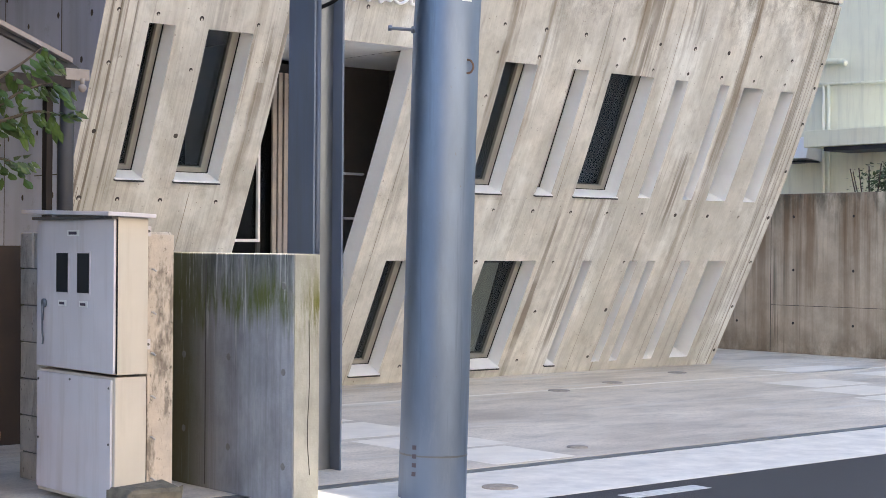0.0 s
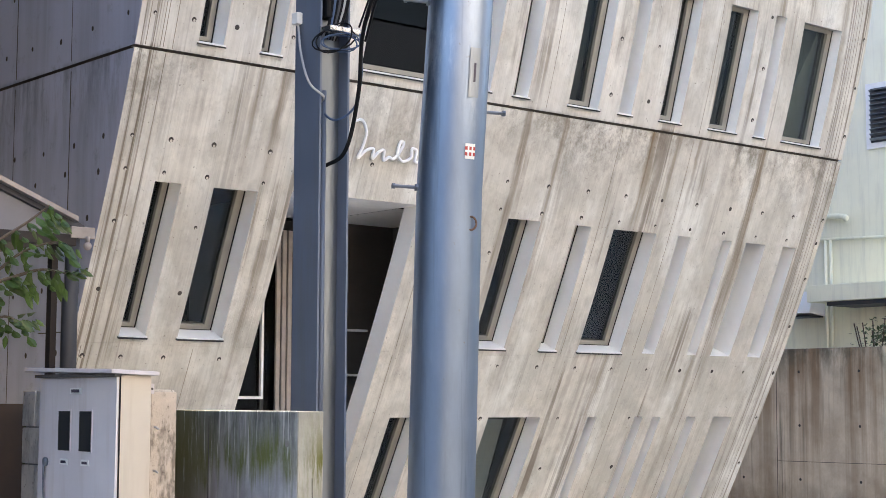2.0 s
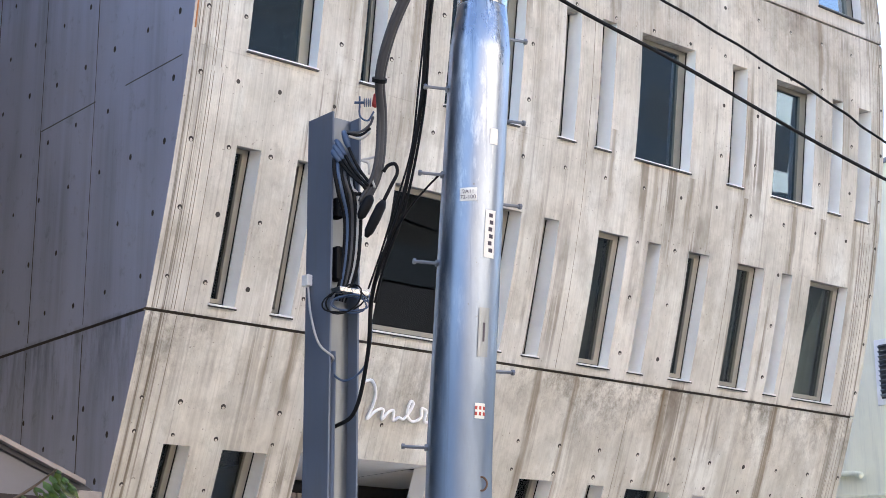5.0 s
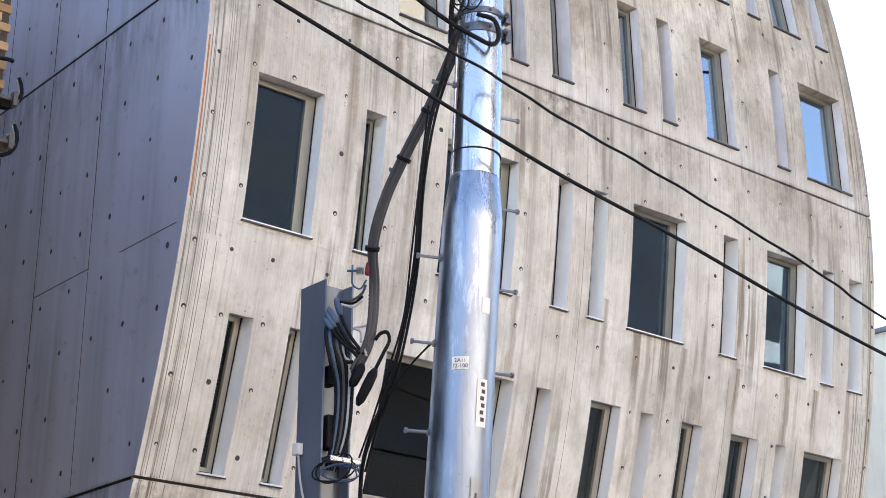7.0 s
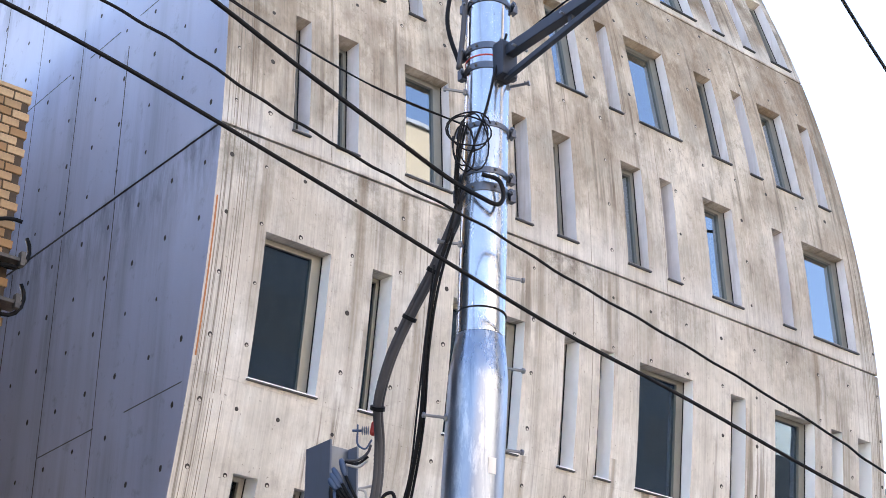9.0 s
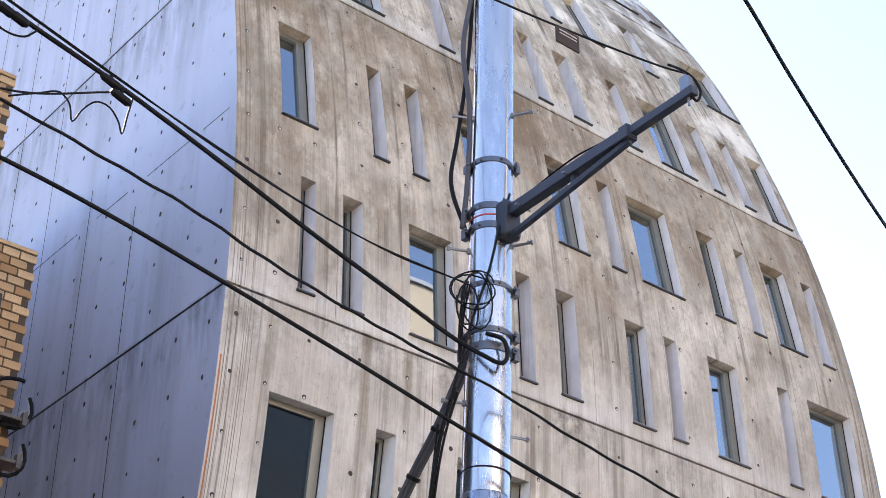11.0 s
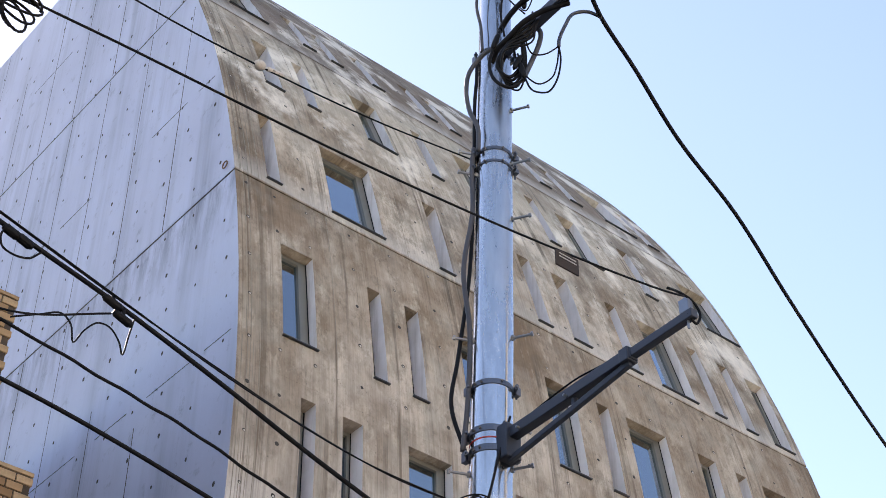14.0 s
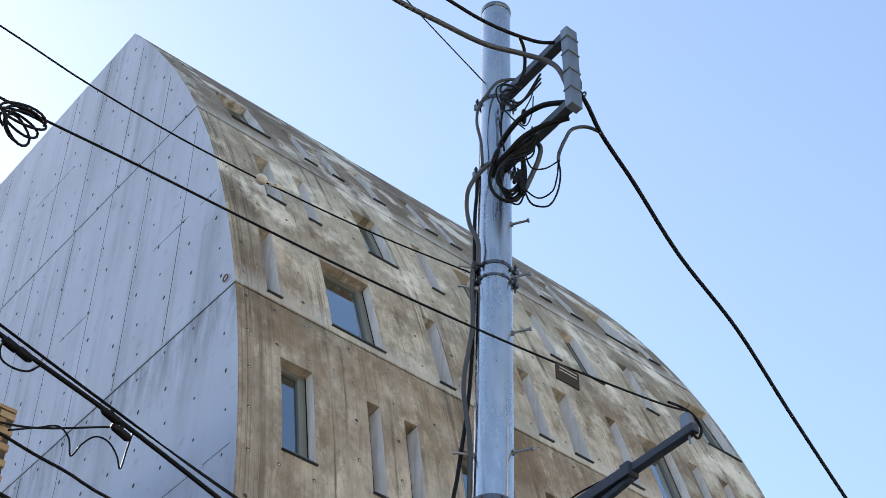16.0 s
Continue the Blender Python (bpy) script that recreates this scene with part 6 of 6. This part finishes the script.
# tangle in the post's open side
for k in range(7):
    y0 = 7.5 - 0.01 * k
    cable("splice_cable", [(5.43 + 0.012 * k, y0, 4.3 - 0.02 * k), (5.37 + 0.02 * k, y0 - 0.05, 4.2 - 0.03 * k), (5.40 + 0.02 * k, y0 - 0.06, 4.02), (5.47 + 0.012 * k, y0 - 0.03, 3.88), (5.48 + 0.01 * k, y0, 3.6), (5.47 + 0.01 * k, 7.55, 3.4)], 0.012, (RUBBER, BLUE_CABLE, RUBBER, GREY_CABLE, RUBBER, WHITE_CABLE, RUBBER)[k], "cable spliced in the open side of the steel post", 6, "splice cables")
loop((5.48, 7.42, 3.36), (0.76, -0.65, 0), UP, 0.10, 0.05, 0.005, BLUE_CABLE, "blue wire wound round the clamp plate", 2.2, 0.2)
loop((5.45, 7.44, 3.38), (0.76, -0.65, 0.3), UP, 0.12, 0.07, 0.005, RUBBER, "black wire wound round the clamp plate", 2.2, 1.2)
bm = bmesh.new()
tube(bm, [(5.545, 7.29, 4.545), (5.548, 7.285, 4.56), (5.552, 7.275, 4.62), (5.553, 7.27, 4.63)], [0.012, 0.02, 0.02, 0.012], 10)
tagged(part("cable_clip", bm, RED), "red clip on the cable bundle", "cable clip")
bm = bmesh.new()
tube(bm, smooth_path([(5.49, 7.361, 4.62), (5.49, 7.361, 4.565), (5.494, 7.358, 4.492), (5.527, 7.33, 4.468), (5.555, 7.306, 4.524)], 5), 0.006, 6)
tube(bm, [(5.465, 7.38, 4.581), (5.51, 7.343, 4.581)], 0.008, 8)
for k in range(4):
    a = Vector((5.508 + 0.009 * k, 7.345 - 0.0077 * k, 4.581))
    tube(bm, [a, a + Vector((0.002, -0.0017, 0)), a + Vector((0.004, -0.0034, 0)), a + Vector((0.006, -0.005, 0))], [0.014, 0.027, 0.027, 0.014], 12)
tagged(part("cable_insulator", bm, BLUE_CABLE), "dark blue ribbed insulator hooked at the post head", "insulator")
# the fan of booted splices at the post head
for nodes in ([(5.367, 7.465, 4.284), (5.403, 7.434, 4.212), (5.451, 7.394, 4.133), (5.52, 7.33, 4.05)], [(5.383, 7.451, 4.348), (5.426, 7.415, 4.252), (5.473, 7.375, 4.149), (5.53, 7.32, 4.06)],
              [(5.417, 7.422, 4.404), (5.442, 7.401, 4.3), (5.49, 7.36, 4.165), (5.55, 7.31, 4.06)], [(5.375, 7.46, 4.315), (5.415, 7.42, 4.225), (5.462, 7.385, 4.14), (5.52, 7.33, 4.04)]):
    path = smooth_path(nodes, 5)
    ob = thing("booted_splice", "dark blue rubber boot over a cable splice", "cable splice", path[0], "booted splices")
    of(part("boot", tube(bmesh.new(), path[:6], [0.012, 0.019, 0.02, 0.02, 0.018, 0.012], 10), BLUE_CABLE, smooth=True), ob)
    of(part("lead", tube(bmesh.new(), path[5:], 0.01, 8), RUBBER, smooth=True), ob)
for nodes, mt in (([(5.435, 7.408, 4.395), (5.493, 7.358, 4.398), (5.538, 7.32, 4.443), (5.552, 7.308, 4.492)], GREY_CABLE), ([(5.441, 7.402, 4.371), (5.499, 7.353, 4.355), (5.539, 7.319, 4.395)], WHITE_CABLE),
                  ([(5.43, 7.41, 4.385), (5.495, 7.355, 4.378), (5.54, 7.318, 4.42)], RUBBER), ([(5.587, 7.278, 4.251), (5.53, 7.327, 4.228), (5.501, 7.351, 4.22), (5.53, 7.327, 4.204), (5.537, 7.321, 4.133)], WHITE_CABLE),
                  ([(5.57, 7.29, 4.2), (5.55, 7.31, 4.12), (5.56, 7.30, 4.05)], WHITE_CABLE)):
    cable("splice_cable", nodes, 0.008, mt, "short cable tail at the head of the steel post", 6, "splice cables")
cable("splice_cable", [(5.6, 7.268, 4.149), (5.622, 7.248, 4.188), (5.651, 7.224, 4.196), (5.663, 7.214, 4.148), (5.635, 7.238, 4.062), (5.602, 7.266, 3.969)], 0.011, RUBBER, "black cable hooped beside the steel post", 6, "splice cables")
for p0, p1 in (((5.545, 7.314, 4.0), (5.495, 7.357, 3.86)), ((5.602, 7.266, 3.97), (5.525, 7.331, 3.75))):
    p, q = Vector(p0), Vector(p1)
    bm = tube(bmesh.new(), [p, p.lerp(q, 0.15), p.lerp(q, 0.5), p.lerp(q, 0.85), q], [0.016, 0.03, 0.032, 0.028, 0.012], 12)
    tagged(part("cable_splice", bm, RUBBER, smooth=True), "fat black taped splice beside the steel post", "cable splice", group="cable splices")
bm = bmesh.new()
tube(bm, [(5.586 + 0.026 * math.cos(a), 7.28 + 0.02 * math.sin(a), 4.30 + 0.0115 * a / math.tau * 2) for a in [k * math.tau / 10 for k in range(60)]], 0.005, 5)
tagged(part("cable_wrap", bm, GREY_CABLE, smooth=True), "grey spiral wrap round the cable bundle", "cable wrap")
# spacer and hanger on the heavy line
bm = bmesh.new()
tube(bm, smooth_path([(2.45, 6.3, 6.14), (2.6, 6.3, 6.23), (2.71, 6.3, 6.29), (2.77, 6.3, 6.25), (2.8, 6.3, 6.15), (2.85, 6.3, 6.25), (2.92, 6.3, 6.33), (2.99, 6.3, 6.33), (3.05, 6.3, 6.27), (3.08, 6.3, 6.2), (3.1, 6.3, 6.33), (3.12, 6.3, 6.46)], 5), 0.005, 6)
tagged(part("slack_wire", bm, RUBBER, smooth=True), "slack black wire dangling in loops under the cable", "cable")
for x, z in ((2.98, 6.49), (3.05, 6.42)):
    bm = bmesh.new()
    a, c = Vector((x - 0.06, 6.3, z + 0.02)), Vector((x + 0.06, 6.3, z - 0.02))
    tube(bm, [a, a.lerp(c, 0.15), a.lerp(c, 0.85), c], [0.012, 0.022, 0.024, 0.012], 10)
    tube(bm, [(x, 6.3, z + 0.05), (x, 6.3, z - 0.02)], 0.012, 8)
    tagged(part("cable_spacer", bm, RUBBER), "black spacer clamp on the overhead cables", "clamp", group="spacer clamps")
for x, z in ((2.36, 6.64), (2.44, 6.62)):
    bm = tube(bmesh.new(), [(x - 0.05, 6.3, z + 0.015), (x - 0.03, 6.3, z + 0.01), (x + 0.03, 6.3, z - 0.01), (x + 0.05, 6.3, z - 0.015)], [0.014, 0.026, 0.026, 0.014], 10)
    tagged(part("cable_spacer", bm, RUBBER), "black spacer clamp on the overhead cables", "clamp", group="spacer clamps")
cable("slack_wire", [(2.34, 6.3, 6.68), (2.31, 6.3, 6.6), (2.33, 6.3, 6.53), (2.4, 6.3, 6.51), (2.48, 6.3, 6.53), (2.54, 6.3, 6.6)], 0.006, RUBBER, "slack black wire looped at the clamps")
cable("street_wire", [(-6, 7.6, 6.1), (2.1, 6.3, 6.13), (2.5, 6.3, 6.19), (2.98, 6.3, 6.42)], 0.006, RUBBER, "thin black wire tied to the spacer clamp")
bm = bmesh.new()
box(bm, (4.52, 4.545, 6.47), (4.68, 4.555, 6.575), 0.002)
wp = tagged(part("warning_plate", bm, DARKWOOD), "small dark warning plate hung on the wire", "plate")
bm2 = bmesh.new()
for k in range(2):
    box(bm2, (4.54, 4.541, 6.548 - 0.02 * k), (4.66, 4.544, 6.554 - 0.02 * k))
part("print_bar", bm2, WHITE_CABLE, wp)

# loops on a neighbour's wall bracket
for z, yy, xx in ((6.95, 11.0, 4.6), (6.55, 11.0, 4.6)):
    loop((xx + 0.1, yy - 0.05, z), (1, -0.3, 0), UP, 0.17, 0.22, 0.017, RUBBER, "black cable looped at a wall bracket", 0.9, 1.0, "wall cable loops")

# ---- brick building ----
brickb = thing("brick_building", "tan brick building with a stepped-back upper storey", "building", (-1, 11.03, 0))
BRICK_MORTAR = plain("dark_brick_mortar", (0.085, 0.06, 0.04), 0.95, var=0.2, freq=20)
of(part("lower_wall", boxed((-8, 11.045, 0), (4.765, 22, 8.36)), BRICK_MORTAR), brickb)
of(part("upper_wall", boxed((-8, 11.315, 8.36), (4.425, 22, 10.2)), BRICK_MORTAR), brickb)
of(part("coping", boxed((-8, 11.03, 8.362), (4.78, 11.3, 8.40), 0.004), BRICK), brickb)
of(part("coping", boxed((-8, 11.3, 10.202), (4.44, 11.7, 10.24), 0.004), BRICK), brickb)
shared = None


def brick_row(x_end, yf, z, count, off):
    global shared
    for k in range(count):
        if shared is None:
            bm = boxed((-0.0735, -0.03, -0.0345), (0.0735, 0.03, 0.0345), 0.004)
            ob = part("brick", bm, BRICK)
            shared = ob.data
        else:
            ob = new("brick", shared)
        ob.location = (x_end - 0.0745 - 0.159 * k - off, yf + 0.03, z)
        of(ob, brickb)


for r in range(36):
    brick_row(4.78, 11.03, 8.31 - 0.083 * r, 5, 0.08 * (r % 2))
for r in range(22):
    brick_row(4.44, 11.30, 10.15 - 0.083 * r, 4, 0.08 * (r % 2))
bm = bmesh.new()
for zt, yf, xe, n in ((8.36, 11.03, 3.9, 60), (10.2, 11.30, 3.72, 22)):
    for r in range(n):
        for k in range(26):
            x = xe - 0.17 * k - 0.08 * (r % 2)
            z = zt - 0.05 - 0.083 * r
            vs = [bm.verts.new(p) for p in ((x - 0.16, yf + 0.005, z - 0.036), (x, yf + 0.005, z - 0.036), (x, yf + 0.005, z + 0.036), (x - 0.16, yf + 0.005, z + 0.036))]
            bm.faces.new(vs)
ob = of(part("brickwork", bm, BRICK), brickb)
ob["kind"] = "stuff"

# ---- unseen buildings across the street, behind the camera, for bounce and window reflections ----
GREYF = plain("grey_tile_facade", (0.025, 0.034, 0.045), 0.7, var=0.1, freq=1)
for x0, x1, y1, h, mt, lb in ((-45, -9, -8.0, 7.0, GREYF, "unseen low dark house added to cut bounce from across the street"), (-8.6, 3.2, -7.2, 10.0, RENDERED, "unseen grey rendered building added to temper bounce from across the street"), (3.6, 15.4, -7.0, 10.5, CREAM, "unseen sunlit cream building added to bounce warm light from across the street"),
                          (15.8, 24.6, -7.5, 15.0, GREYF, "dark tiled block across the street"), (27.0, 33.5, -17.5, 32.0, BUFF, "tall cream apartment tower beyond the street"),
                          (25.0, 31.0, -7.5, 15.0, GREYF, "dark grey tiled block across the street"), (31.6, 60, -7.5, 14.0, CREAM, "cream office building across the street")):
    hs = thing("house_across", lb, "building", ((x0 + x1) / 2, y1, 0))
    dp = 2.5 if x1 > 50 else 9
    if x1 > 50:
        of(part("dark_base", boxed((x0, y1 + 0.02, 0), (x1, y1 + 0.3, 9.3)), GREYF), hs)
    of(part("wall", boxed((x0, y1 - dp, 0), (x1, y1, h)), mt), hs)
    of(part("roof", boxed((x0 - 0.1, y1 - dp - 0.1, h), (x1 + 0.1, y1 + 0.1, h + 0.15)), GALV_DARK), hs)
    for fz in range(int(h // 3)):
        for k in range(int((x1 - x0) // 2.4)):
            wx = x0 + 0.7 + 2.4 * k
            of(part("window", boxed((wx, y1 - 0.04, 0.9 + 3 * fz), (wx + 1.3, y1 + 0.012, 2.1 + 3 * fz)), DARKALU), hs)

for z in (6.78, 6.42):
    bm = boxed((4.6, 10.86, z), (4.84, 11.04, z + 0.03), 0.004)
    box(bm, (4.78, 10.84, z - 0.04), (4.82, 10.9, z + 0.08), 0.004)
    tagged(part("wall_bracket", bm, IRON), "dark iron cable bracket on the brick wall", "bracket", group="wall brackets")
for k in range(3):
    loop((1.52, 4.55, 6.27 - 0.03 * k), (1, 0.1 * k, 0.2), UP, 0.10 - 0.015 * k, 0.06 + 0.01 * k, 0.006, RUBBER, "slack wire coiled on the street wire", 1.6, 0.5 * k)
tagged(part("wall_hook", tube(bmesh.new(), [(END - 0.02, 10.27 + 0.04 * math.cos(a), 11.92 + 0.04 * math.sin(a)) for a in [k * math.tau / 12 for k in range(13)]], 0.008, 6), RUST, smooth=True), "small steel ring hook in the concrete", "hook")
bm = bmesh.new()
zs = [5.95 + 0.13 * k for k in range(11)]
lo_ = [bm.verts.new(front(0.065, z, -0.004)) for z in zs]
hi_ = [bm.verts.new(front(0.08, z, -0.005)) for z in zs]
for k in range(10):
    bm.faces.new((lo_[k], lo_[k + 1], hi_[k + 1], hi_[k]))
on_building(part("rust_strip", bm, ORANGE, label="rust-orange metal edge strip"))

# unseen dark volumes added at the left to keep sky off the lower end wall
nb = thing("shade_house", "unseen dark house added beside the brick building to shade the end wall", "building", (-3, 9, 0))
of(part("wall", boxed((-10, 8.6, 0), (2.75, 10.7, 9.2)), GREYF), nb)
of(part("front_blocker", boxed((-8, 7.55, 0), (2.85, 8.59, 7.2)), GREYF), nb)
of(part("side_blocker", boxed((-8, 9.86, 0), (4.05, 11.0, 7.2)), GREYF), nb)
of(part("roof", boxed((-10.1, 8.56, 9.2), (2.77, 10.8, 9.32)), GALV_DARK), nb)

for c, d in (((5.46, 5.99, 9.93), (0.15, -0.1, 0.6)), ((5.56, 5.78, 10.25), (0.05, 0.0, 1)), ((5.555, 5.87, 9.68), (0.2, -0.1, 0.6)), ((5.58, 5.85, 9.6), (-0.1, 0.1, 0.7))):
    c, d = Vector(c), Vector(d).normalized()
    bm = bmesh.new()
    tube(bm, [c - d * 0.08, c - d * 0.06, c - d * 0.02, c + d * 0.02, c + d * 0.06, c + d * 0.08], [0.01, 0.019, 0.021, 0.021, 0.019, 0.01], 10)
    tagged(part("cable_splice", bm, RUBBER, smooth=True), "black taped splice in the cable tails", "cable splice", group="cable splices")
bm = bmesh.new()
p, q = Vector((5.68, 5.38, 10.55)), Vector((5.95, 5.5, 10.42))
tube(bm, [p, p.lerp(q, 0.3), p.lerp(q, 0.45), p.lerp(q, 0.6)], [0.012, 0.03, 0.03, 0.012], 8)
tube(bm, [p.lerp(q, 0.75) + Vector((0, 0.028 * math.cos(a), 0.028 * math.sin(a))) for a in [k * math.tau / 12 for k in range(13)]], 0.008, 6)
tagged(part("line_clamp", bm, ARM, smooth=True), "dark strain clamp with a ring on the leaving line", "clamp")
